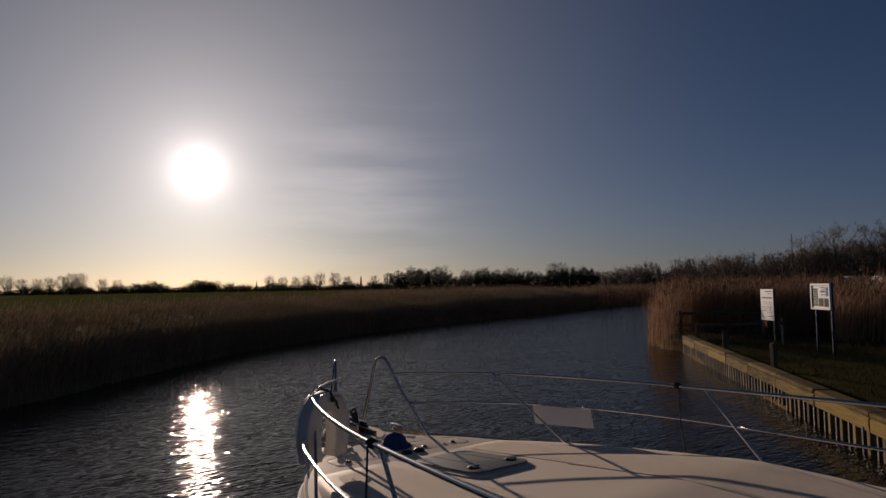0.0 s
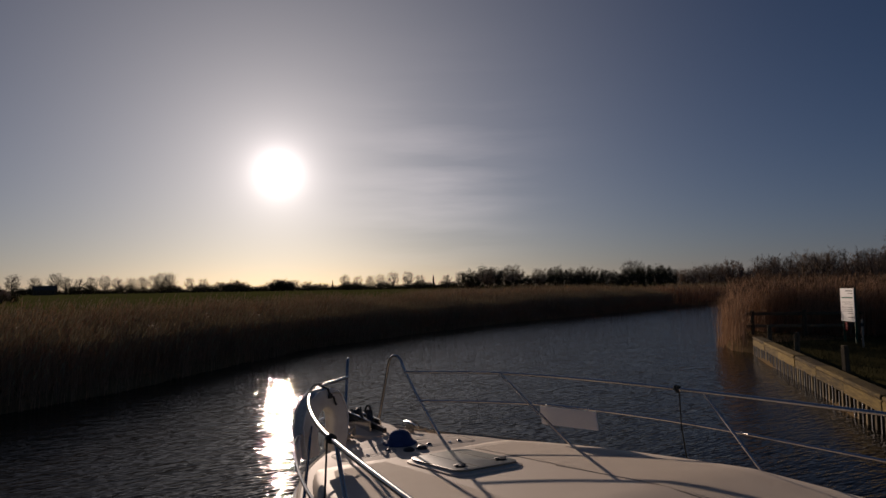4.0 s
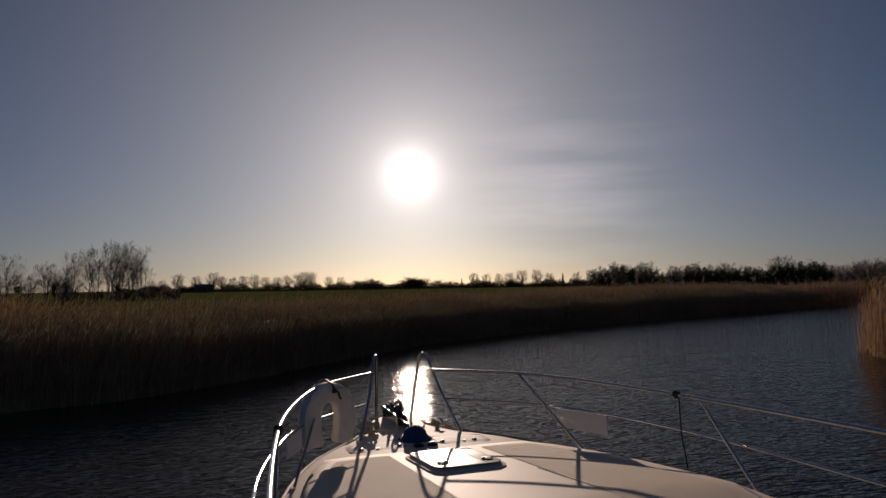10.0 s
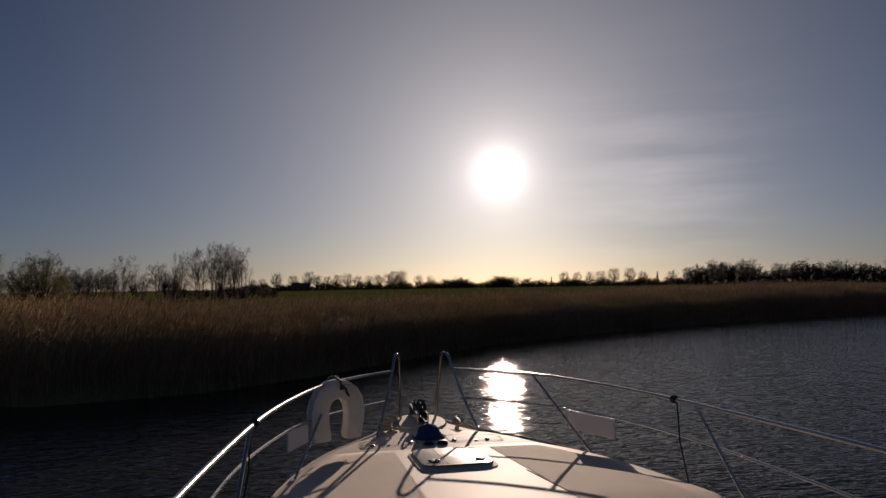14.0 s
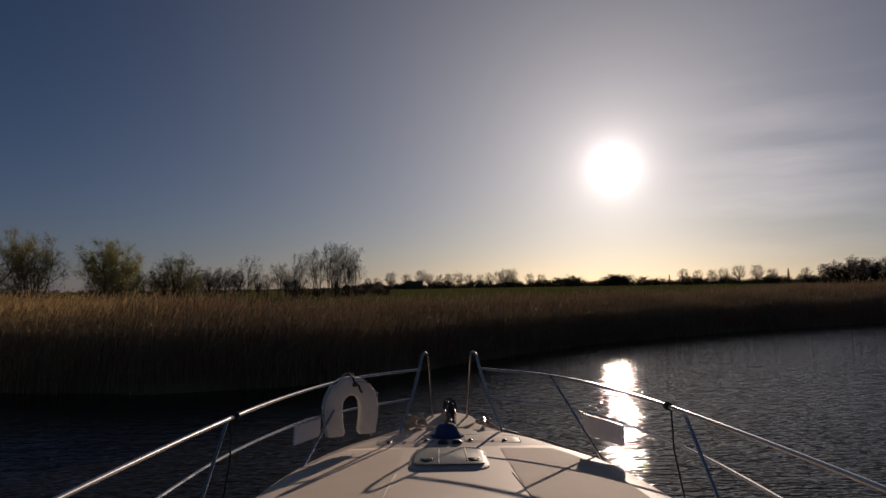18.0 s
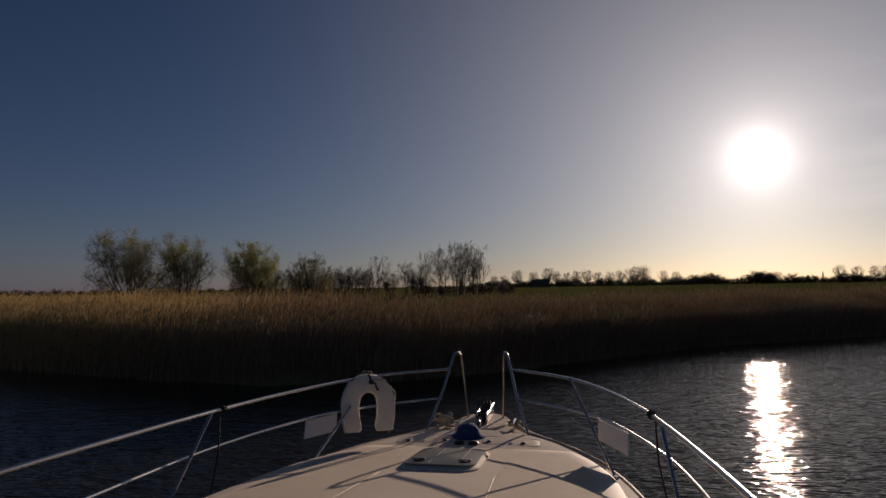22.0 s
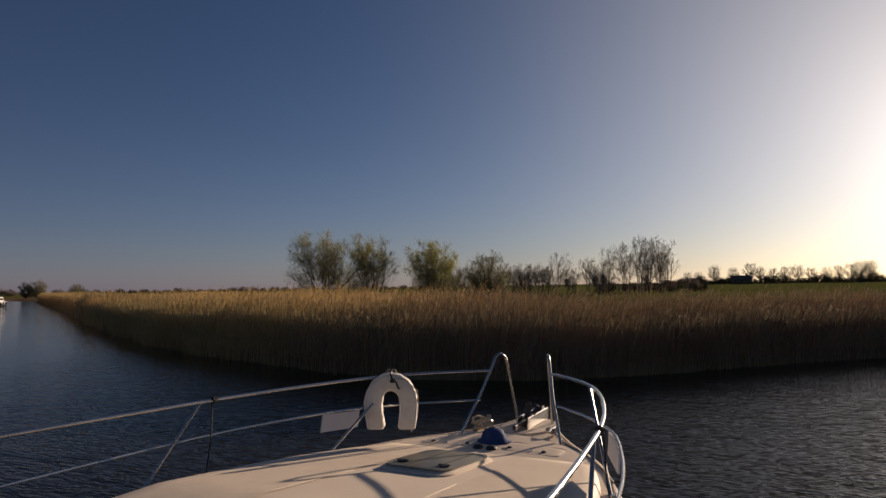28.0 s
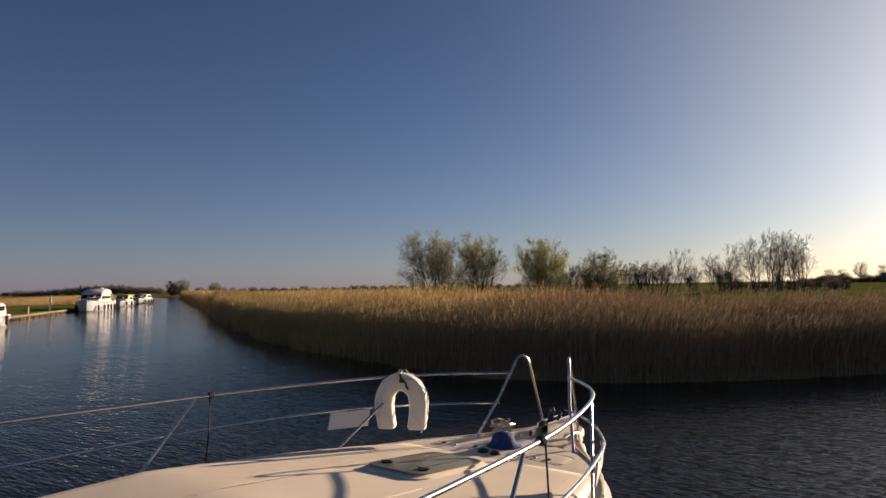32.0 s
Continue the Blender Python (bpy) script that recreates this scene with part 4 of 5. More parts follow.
def branching_tree(seed, tall, half, stems, lean, counts, share, angle, rise, droop, thick, least=0.010, bare=0.3):
    """A tree that forks level by level. lean: how far the stems lean out; counts: branches on each level; share: length of a branch
    as a share of its parent; angle: degrees at which it leaves; rise, droop: how wood turns up and twigs hang."""
    rng = random.Random(seed)
    wood, fine, tips = Shape(), Shape(), []
    last = len(counts)

    def grow(p, d, length, r, level):
        n = 6 if level == 0 else 4 if level < last else 3
        pts, ways = [p], []
        for k in range(n):
            lift = rise if level < last else rise * 0.4 - droop * (k + 1) / n
            d = (d + Vector((rng.gauss(0, 0.12), rng.gauss(0, 0.12), rng.gauss(0, 0.06) + lift))).normalized()
            p = p + d * length / n
            pts.append(p)
            ways.append(d)
        (wood if level < 2 else fine).tube(pts, [max(r * (1 - 0.72 * k / n), least) for k in range(n + 1)], 6 if level == 0 else 4 if level == 1 else 3, caps=False)
        if level == last:
            tips.extend(pts[1:])
            return
        for k in range(counts[level]):
            t = (bare + (1 - bare) * (k + rng.random()) / counts[level]) if level == 0 else rng.uniform(0.2, 1.0)
            i = min(int(t * n), n - 1)
            at, way = pts[i].lerp(pts[i + 1], t * n - i), ways[i]
            side = way.orthogonal().normalized()
            side.rotate(Matrix.Rotation(k * 2.4 + rng.uniform(-0.6, 0.6), 3, way))
            a = radians(angle * rng.uniform(0.6, 1.35))
            grow(at, way * math.cos(a) + side * math.sin(a), length * share * rng.uniform(0.7, 1.15) * (1.15 - 0.45 * t), r * 0.5 * (1 - 0.5 * t), level + 1)

    for k in range(stems):
        a = k * 2.4 + rng.uniform(-0.4, 0.4)
        q = lean * (k + 0.4) / stems if stems > 1 else 0.03
        foot = Vector((math.cos(a), math.sin(a), 0)) * (0.03 * tall * min(1, stems - 1))
        grow(foot + Vector((0, 0, -0.25)), Vector((math.cos(a) * q, math.sin(a) * q, 1)).normalized(), tall * 0.62, tall * thick * rng.uniform(0.75, 1.1), 0)
    v = np.array(fine.v)
    kz, kr = tall / np.quantile(v[:, 2], 0.985), half / np.quantile(np.hypot(v[:, 0], v[:, 1]), 0.95)
    for sh in (wood, fine):
        sh.v = [(x * kr, y * kr, z * kz) for x, y, z in sh.v]
    return wood, fine, np.array([(p.x * kr, p.y * kr, p.z * kz) for p in tips])


def tree_kind(name, label, limbs, twigs, leaf=None):
    """A model tree out of which the others are copied; it is placed by its first use."""
    tree = thing(name, label, "tree")
    part("trunk", limbs, BARK, tree, smooth=True)
    crown = part("crown", twigs, TWIG, tree)
    if leaf is not None:
        quads, mat, words = leaf
        me = quad_mesh("leaves", quads, (mat,))
        part("leaves", me, mat, crown, words)
    return tree


USED = {}


def plant(tree, az, dist, tall, own, turn=None, wide=1.0, group="", label=""):
    """Set a tree at a bearing and distance, own being the height of its model."""
    p = out(az, dist)
    z = float(land_height(np.array([p.x]), np.array([p.y]))[0])
    turn = turn if turn is not None else (az * 97.0) % 360
    m = Matrix.Translation((p.x, p.y, z)) @ pose(0, 0, 0, 0, 0, turn)
    k = tall / own
    if tree.name in USED:
        ob = copy_thing(tree, m)
    else:
        ob, USED[tree.name] = tree, True
        ob.matrix_basis = m
    ob.scale = (k * wide, k * wide, k)
    return tagged(ob, label, "", group)


def model_trees():
    rng = np.random.default_rng(5)
    made = {}
    for key, seed in (("willow_a", 3), ("willow_b", 8)):
        l, t, tips = branching_tree(seed, 8.5, 4.3, 9, 1.0, (9, 8, 6), 0.52, 38, 0.03, 0.22, 0.012, least=0.008, bare=0.15)
        pts = tips[rng.integers(0, len(tips), 20000)]
        made[key] = tree_kind("willow_tree", "many-stemmed willow with thin spring leaves in the reed marsh", l, t, (leaf_quads(pts, 0.065, rng, 0.24), WILLOW_LEAF, "thin yellow-green spring leaves"))
    l, t, tips = branching_tree(21, 7.5, 3.5, 9, 0.95, (9, 8, 6), 0.5, 38, 0.04, 0.15, 0.012, least=0.008, bare=0.1)
    pts = tips[rng.integers(0, len(tips), 26000)]
    made["willow_c"] = tree_kind("willow_tree", "rounded willow with fresh yellow-green leaves", l, t, (leaf_quads(pts, 0.072, rng, 0.24), WILLOW_LEAF, "fresh yellow-green leaves"))
    l, t, tips = crown_tree(31, 6.2, 3.2, 0.0, 0.45, 9, 90, 16, 0.085, 0.010, least=0.009, up=0.05, along=0.3)
    pts = tips[rng.integers(0, len(tips), 22000)]
    made["bush"] = tree_kind("thorn_bush", "dense rounded olive-green thorn bush", l, t, (leaf_quads(pts, 0.07, rng, 0.12), BUSH_LEAF, "dense small olive leaves"))
    for key, seed, stems in (("poplar_a", 41, 3), ("poplar_b", 47, 4), ("poplar_c", 44, 3)):
        l, t, tips = branching_tree(seed, 11.5, 3.9, stems, 0.55, (10, 9, 7), 0.5, 42, 0.025, -0.03, 0.012, least=0.0085, bare=0.2)
        made[key] = tree_kind("poplar_tree", "tall bare poplar with upswept twigs at the field's edge", l, t)
    for key, seed in (("oak_a", 51), ("oak_b", 57), ("oak_c", 53)):
        l, t, tips = crown_tree(seed, 8.0, 3.3, 0.30, 0.64, 1, 40, 14, 0.11, 0.028, least=0.020, up=0.2, fork=0.72, along=0.4)
        made[key] = tree_kind("oak_tree", "bare round-crowned oak on the far hedge line", l, t)
    for key, seed in (("thicket_a", 55), ("thicket_b", 58)):
        l, t, tips = branching_tree(seed, 6.5, 2.9, 7, 0.65, (7, 6, 5), 0.5, 32, 0.06, -0.03, 0.010, least=0.008, bare=0.2)
        made[key] = tree_kind("bare_thicket_tree", "bare many-stemmed tree in a row behind the marsh", l, t)
    l, t, tips = crown_tree(61, 8.5, 2.0, 0.25, 0.65, 1, 20, 9, 0.12, 0.020, up=0.6)
    pts = tips[tips[:, 2] < 4.6]
    pts = pts[rng.integers(0, len(pts), 900)]
    made["ivy"] = tree_kind("ivy_tree", "bare tree thickly wrapped in dark ivy", l, t, (leaf_quads(pts * np.array([0.5, 0.5, 1]), 0.17, rng, 0.3), DARK_LEAF, "dark ivy leaves"))
    for key, seed in (("wood", 71), ("wood_b", 77), ("brown_a", 73), ("brown_b", 79)):
        l, t, tips = crown_tree(seed, 7.0, 3.3, 0.0, 0.5, 7, 26, 9, 0.15, 0.014, least=0.02, up=0.4)
        pts = tips[rng.integers(0, len(tips), 3000)]
        made[key] = tree_kind("woodland_tree", "brown budding woodland tree in the distance" if key[0] == "b" else "dark dense woodland tree in the far wood", l, t, (leaf_quads(pts, 0.24, rng, 0.3), BROWN_TWIG if key[0] == "b" else DARK_LEAF, "brown budding twigs" if key[0] == "b" else "dark dense foliage"))
    spire, twig = Shape().tube([(0, 0, -0.2), (0, 0, 5), (0.05, 0, 9)], [0.2, 0.1, 0.02], 6), Shape()
    r = random.Random(3)
    pts = []
    for i in range(170):
        z = 0.8 + 8.0 * i / 170
        a, q = i * 2.4, (9.2 - z) * 0.17 * r.uniform(0.7, 1.2)
        e = (q * math.cos(a), q * math.sin(a), z - 0.1 * q)
        twig.tube([(0, 0, z), e], [0.03, 0.01], 3, caps=False)
        pts += [np.array(e) * k + np.array((0, 0, z)) * (1 - k) for k in (0.4, 0.7, 1.0)]
    made["spire"] = tree_kind("conifer_tree", "narrow dark conifer on the skyline", spire, twig, (leaf_quads(np.array(pts * 4), 0.2, rng, 0.12), DARK_LEAF, "dark needles"))
    return made


TREES = model_trees()
OWN = {"willow_a": 8.5, "willow_b": 8.5, "willow_c": 7.5, "bush": 6.2, "poplar_a": 11.5, "poplar_b": 11.5, "poplar_c": 11.5,
       "oak_a": 8.0, "oak_b": 8.0, "oak_c": 8.0, "ivy": 8.5, "wood": 7.0, "wood_b": 7.0, "brown_a": 7.0, "brown_b": 7.0, "thicket_a": 6.5, "thicket_b": 6.5, "spire": 9.0}


def set_tree(key, az, dist, top, wide=1.0, group="", turn=None):
    """top: degrees of the crown's top over the level line."""
    p = out(az, dist)
    z = float(land_height(np.array([p.x]), np.array([p.y]))[0])
    tall = EYE_Z + dist * math.tan(radians(top)) - z
    plant(TREES[key], az, dist, max(tall, 1.5), OWN[key], turn, wide, group)


def plant_all():
    # willows and the bush in the marsh
    for row in (("willow_a", -35.5, 80, 4.5, 1.06, 20), ("willow_b", -31.5, 82, 4.3, 0.96, 140), ("willow_c", -26.2, 86, 3.7, 1.0, 60), ("bush", -21.3, 95, 2.5, 1.05, 0)):
        set_tree(*row[:5], group="willows in the marsh", turn=row[5])
    # bare row and tall poplars behind
    for az, top in ((-25.6, 1.7), (-24.8, 1.5), (-26.3, 1.5), (-24.0, 1.4), (-20.9, 1.5), (-20.3, 1.6), (-19.8, 1.8), (-19.2, 1.7), (-18.6, 1.8), (-18.0, 1.6), (-17.4, 1.5), (-15.4, 1.3), (-13.2, 1.2)):
        set_tree(("thicket_a", "thicket_b")[int(-az * 10) % 2], az + 1.1, 128, top, 1.1, "bare row behind the marsh")
    for key, az, top in (("poplar_a", -16.7, 2.9), ("ivy", -15.9, 1.6), ("poplar_b", -14.1, 2.3), ("ivy", -13.6, 1.9), ("poplar_c", -12.5, 3.1), ("ivy", -12.9, 2.1),
                         ("poplar_b", -10.9, 3.5), ("poplar_a", -9.9, 3.9), ("poplar_c", -9.2, 4.0), ("poplar_b", -8.3, 3.7), ("poplar_a", -7.7, 3.1), ("ivy", -9.4, 1.8)):
        set_tree(key, az + 1.0, 150, top - 0.15, 0.92, "poplars at the field's edge")
    r = random.Random(9)
    # far hedge line under the sun
    line = ((-5.6, 0.6), (-4.8, 0.6), (-3.6, 1.1), (-2.2, 0.9), (-0.9, 1.2), (-0.2, 0.9), (0.7, 0.8), (1.5, 0.9), (2.4, 1.0), (3.3, 0.8), (4.3, 0.8), (5.1, 0.9),
            (5.9, 1.0), (6.5, 1.2), (7.1, 1.2), (8.6, 0.8), (9.6, 0.7), (21.3, 0.9), (22.4, 0.8), (23.5, 0.8), (24.4, 0.9), (25.5, 1.1), (26.8, 1.1), (27.9, 0.8), (30.2, 0.8), (31.4, 1.0))
    for i, (az, top) in enumerate(line):
        set_tree(("oak_a", "oak_b", "oak_c")[i % 3], az, 400 + 17 * (i % 4), top + 0.22, 0.95, "trees on the far hedge line")
    for az, top in ((29.0, 1.0), (20.2, 0.7), (42.6, 1.2), (60.2, 1.8)):
        set_tree("spire", az, 380 if az < 50 else 150, top, 0.9, "conifers on the skyline")
    for k, az in enumerate(np.arange(-7.5, 33, 0.42)):
        top = 0.30 + 0.10 * math.sin(az * 2.1) + 0.07 * math.sin(az * 5.3) + (0.28 if 10.6 < az < 13.0 or 14.8 < az < 17.2 else 0.0)
        set_tree(("wood", "wood_b")[k % 2], az, 420 + 9 * (k % 3), top + r.uniform(-0.08, 0.12), r.uniform(1.5, 2.2), "far hedge")
    # shrubs along the ditch at the poplars' feet
    for k, az in enumerate(np.arange(-12.5, -4.0, 0.6)):
        set_tree(("thicket_a", "brown_b", "wood")[k % 3], az, 158 + 4 * (k % 3), 0.12 + r.uniform(-0.1, 0.15), 1.3, "shrubs along the ditch")
    # the wood to the east, coming nearer
    for az in np.arange(32.0, 50.0, 0.75):
        set_tree(("wood", "wood_b")[int(az * 10) % 2], az, 300 - 4 * (az - 32), 0.85 + 0.45 * math.sin((az - 30) * 0.45) ** 2 + r.uniform(-0.15, 0.25), 1.1, "far wood")
    for az, top in ((33.6, 1.5), (35.8, 1.75), (38.1, 1.4), (42.0, 1.5), (46.0, 1.9), (48.3, 1.3)):
        set_tree("oak_b", az, 260, top, 1.2, "far wood")
    for az in np.arange(50.0, 76.0, 0.9):
        set_tree(("wood", "brown_a", "brown_b")[int(az * 10) % 3], az, 190 - 3.2 * (az - 50), 1.1 + 0.05 * (az - 50) + r.uniform(-0.25, 0.35), 0.9, "wood behind the mooring")
    for az, top in ((51.6, 1.5), (55.8, 2.0), (58.6, 2.2), (61.4, 2.2), (64.9, 3.3), (66.1, 2.4), (67.3, 4.1), (68.6, 3.0), (70.1, 4.1), (71.0, 3.9), (72.5, 3.7), (63.2, 2.3), (65.5, 2.5), (68.2, 2.6), (71.4, 2.8), (74.0, 3.2), (59.8, 2.2), (56.9, 1.9)):
        set_tree(("oak_c", "poplar_b", "oak_a")[int(az) % 3], az, 112, top, 1.2, "wood behind the mooring")
    # the low country to the west
    set_tree("bush", -58.1, 300, 0.8, 0.95, "marsh trees")
    set_tree("wood", -58.9, 300, 0.7, 0.9, "marsh trees")
    set_tree("bush", -55.6, 320, 0.55, 1.1, "marsh trees")
    for az in np.arange(-84.0, -59.3, 0.8):
        set_tree(("brown_a", "brown_b")[int(az * 10) % 2], az, 520, 0.12 + 0.36 * math.exp(-((az + 63.5) / 3.0) ** 2) + r.uniform(-0.05, 0.1), 2.0, "low wooded rise")
    for az in np.arange(-57.0, -23.0, 0.85):
        set_tree(("brown_a", "brown_b")[int(az * 10) % 2], az, 560, 0.10 + r.uniform(-0.03, 0.12), 2.2, "distant tree line")


plant_all()


# ---- the mooring on the east bank ----
Q0, Q1 = Vector((6.3, 3.6, 0)), Vector((18.1, 14.7, 0))
QU = (Q1 - Q0).normalized()
QUAY_M = Matrix.Translation(Q0) @ Matrix.Rotation(math.atan2(QU.y, QU.x), 4, "Z")


def make_quay(name, label, m, length, bay, top, pile_step, group, face=0.212, strips=True, wall=None, top_mat=None):
    """Timber quay heading along +x from its origin, the water on its +y side."""
    quay = thing(name, label, "quay", m, group, kind="structure")
    n = max(1, round(length / bay))
    bay = length / n
    beam = top_mat or OAK
    cap = Shape().box(0.006, -0.26, top - 0.08, bay - 0.006, 0.045, top, 0.018).mesh("cap_timber", beam)
    wale = Shape().box(0.004, -0.08, top - 0.088 - face, bay - 0.004, 0.038, top - 0.088, 0.02).mesh("waling", beam)
    back = Shape().box(0, -0.14, -1.2, bay, -0.06, top - 0.10).mesh("sheet_wall", wall or PILING)
    for i in range(n):
        part("cap_timber", cap, beam, quay, m=pose(i * bay, random.uniform(-0.012, 0.012), random.uniform(-0.008, 0.008), 0, 0, 0))
        part("waling", wale, beam, quay, m=pose(i * bay, random.uniform(-0.01, 0.01), 0))
        part("sheet_wall", back, wall or PILING, quay, m=pose(i * bay, 0, 0))
    pile = Shape().box(-0.055, -0.055, -1.2, 0.055, 0.035, top - 0.24, 0.012).mesh("pile", wall or PILING)
    dark = Shape().box(-0.035, -0.05, -1.2, 0.025, 0.05, top - 0.26, 0.008).mesh("fender_strip", RUBBER)
    for i in range(int(length / pile_step)):
        x = (i + 0.5) * pile_step
        part("pile", pile, wall or PILING, quay, m=pose(x, 0, random.uniform(-0.03, 0.02), 0, random.uniform(-1, 1), 0))
        if strips:
            part("fender_strip", dark, RUBBER, quay, m=pose(x + 0.16 * pile_step / 0.46, 0, random.uniform(-0.04, 0.02)))
    return quay


make_quay("quay_east", "weathered timber quay edge with piles above the water", QUAY_M, 16.2, 2.02, 0.62, 0.46, "")
make_quay("quay_return", "short timber quay return into the bank", Matrix.Translation(Q0) @ pose(0, 0, 0, 0, 0, -95), 14.0, 3.5, 0.62, 0.9, "")


def make_mooring_post(p, tall, r, group, label, mat=None):
    mat = mat or OLD_POST
    post = thing("mooring_post", label, "post", Matrix.Translation(p) @ pose(0, 0, 0, random.uniform(-2, 2), random.uniform(-2, 2), random.uniform(0, 90)), group)
    part("shaft", Shape().box(-r, -r, -0.4, r, r, tall - 0.03, 0.012), mat, post)
    part("cap", Shape().box(-r * 0.92, -r * 0.92, tall - 0.03, r * 0.92, r * 0.92, tall + 0.01, 0.012), mat, post)


for s, h in ((2.6, 0.62), (8.3, 0.62), (12.9, 0.58), (16.9, 0.55), (0.4, 0.62)):
    p = QUAY_M @ Vector((s, -0.62, 0.42))
    make_mooring_post(p, h, 0.06, "mooring posts on the east quay", "squared weathered wooden mooring post beside the quay")


def make_sign(p, face, width, low, high, posts, frame_mat, board_label):
    """A board on two posts. face: bearing of its plane from its near post."""
    d = Vector((math.sin(radians(face)), math.cos(radians(face)), 0))
    m = Matrix.Translation(p) @ Matrix.Rotation(math.atan2(d.y, d.x), 4, "Z")
    sign = thing("notice_board", board_label, "sign", m)
    for x in (0.06, width - 0.06):
        part("post", Shape().box(x - 0.03, -0.04, -0.3, x + 0.03, 0.03, high + 0.03, 0.008), posts, sign)
    board = part("board", Shape().box(0, 0.032, low, width, 0.062, high, 0.004), SIGN_WHITE, sign)
    return sign, board


def bars(parent, width, low, high, rows, mat, x0=0.08, x1=0.92, y=0.064):
    for i, (a, b, h) in enumerate(rows):
        z = low + (high - low) * a
        part("text_bar", Shape().box(width * x0, y, z, width * (x0 + (x1 - x0) * b), y + 0.003, z + h), mat, parent)


sign, board = make_sign(Vector((21.4, 13.05, 0.35)), 34, 0.86, 0.70, 1.86, POST_GREEN, SIGN_WHITE, "white printed notice board on two green posts on the grass")
bars(board, 0.86, 0.70, 1.86, ((0.91, 0.6, 0.03), (0.84, 0.4, 0.018)), INK)
bars(board, 0.86, 0.70, 1.86, ((0.70, 0.95, 0.045),), INK_GREEN)
bars(board, 0.86, 0.70, 1.86, ((0.58, 0.9, 0.012), (0.52, 0.7, 0.012), (0.42, 1.0, 0.012), (0.36, 0.8, 0.012), (0.30, 0.95, 0.012), (0.24, 0.5, 0.012), (0.12, 0.5, 0.02)), INK)
part("red_plate", Shape().box(0.5, 0.034, 0.36, 0.68, 0.05, 0.66, 0.004), RED, sign, "small red plate under the board")

sign, board = make_sign(Vector((17.75, 9.55, 0.35)), 36, 0.90, 1.28, 2.06, SIGN_BLUE, SIGN_WHITE, "framed information board with posters on two blue posts")
for a in ((0, 1.28, 0.06, 2.06), (0.92, 1.28, 0.98, 2.06), (0.06, 1.28, 0.92, 1.34), (0.06, 2.0, 0.92, 2.06)):
    part("frame_bar", Shape().box(a[0], 0.062, a[1], a[2], 0.09, a[3], 0.004), SIGN_WHITE, board)
part("poster", Shape().box(0.10, 0.062, 1.68, 0.22, 0.066, 1.95), INK_BLUE, board, "narrow blue leaflet")
part("poster", Shape().box(0.26, 0.062, 1.66, 0.54, 0.066, 1.96), SIGN_WHITE, board, "pale printed sheet")
bars(board, 0.98, 1.28, 2.06, ((0.82, 0.9, 0.03), (0.75, 0.7, 0.02), (0.66, 0.9, 0.05), (0.56, 0.8, 0.02)), INK, 0.28, 0.53, 0.067)
part("poster", Shape().box(0.10, 0.062, 1.37, 0.32, 0.066, 1.62), INK, board, "dark printed poster")
part("poster", Shape().box(0.36, 0.062, 1.38, 0.60, 0.066, 1.62), INK_BROWN, board, "dark photographic poster")
part("poster", Shape().box(0.64, 0.062, 1.38, 0.90, 0.066, 1.92), INK_SHEET, board, "grey-green printed sheet")
bars(board, 0.98, 1.28, 2.06, ((0.76, 0.9, 0.02), (0.68, 0.7, 0.02), (0.58, 0.9, 0.02), (0.48, 0.8, 0.02), (0.38, 0.9, 0.02), (0.28, 0.6, 0.02), (0.18, 0.8, 0.02)), INK, 0.67, 0.90, 0.067)

marker = thing("marker_post", "slim pale post with a dark band on the grass", "post", Matrix.Translation((19.3, 11.8, 0.35)))
part("shaft", Shape().box(-0.026, -0.026, -0.2, 0.026, 0.026, 0.92, 0.008), PALE_POST, marker)
part("band", Shape().box(-0.03, -0.03, 0.70, 0.03, 0.03, 0.80, 0.004), BLACK_PLASTIC, marker)


def make_fence(a, b, posts):
    a, b = Vector(a), Vector(b)
    d = b - a
    fence = thing("post_and_rail_fence", "dark wooden post and rail fence before the reeds", "fence", Matrix.Translation(a) @ Matrix.Rotation(math.atan2(d.y, d.x), 4, "Z"))
    n = d.length
    for i in range(posts):
        x = n * i / (posts - 1)
        part("post", Shape().box(x - 0.06, -0.06, -0.3, x + 0.06, 0.06, 1.0, 0.012), OLD_POST, fence)
    for z in (0.86, 0.38):
        part("rail", Shape().box(-0.2, 0.055, z - 0.06, n + 0.3, 0.10, z + 0.06, 0.01), OLD_POST, fence)


make_fence((21.4, 17.0, 0.35), (24.6, 14.7, 0.35), 3)
mast = thing("flag_mast", "thin bare mast rising over the trees", "mast", Matrix.Translation(out(63.6, 90)))
part("pole", Shape().tube([(0, 0, 0), (0, 0, 5), (0, 0, 8.4)], [0.07, 0.05, 0.025], 8), OLD_POST, mast)
part("stay", Shape().tube([(0, 0, 7.5), (2.5, -1.2, 0.3)], 0.008, 4), DARK_STEEL, mast)


# ---- moored boats on the west bank ----
W0, W1 = Vector((-44.5, 10.9, 0)), Vector((-138.0, 76.9, 0))
WU = (W1 - W0).normalized()
W_M = Matrix.Translation(W1) @ Matrix.Rotation(math.atan2(-WU.y, -WU.x), 4, "Z")
make_quay("quay_west", "long low timber quay beside the grass", W_M, (W1 - W0).length, 4.5, 0.38, 2.25, "", 0.08, False, TARRED, PALE_QUAY)


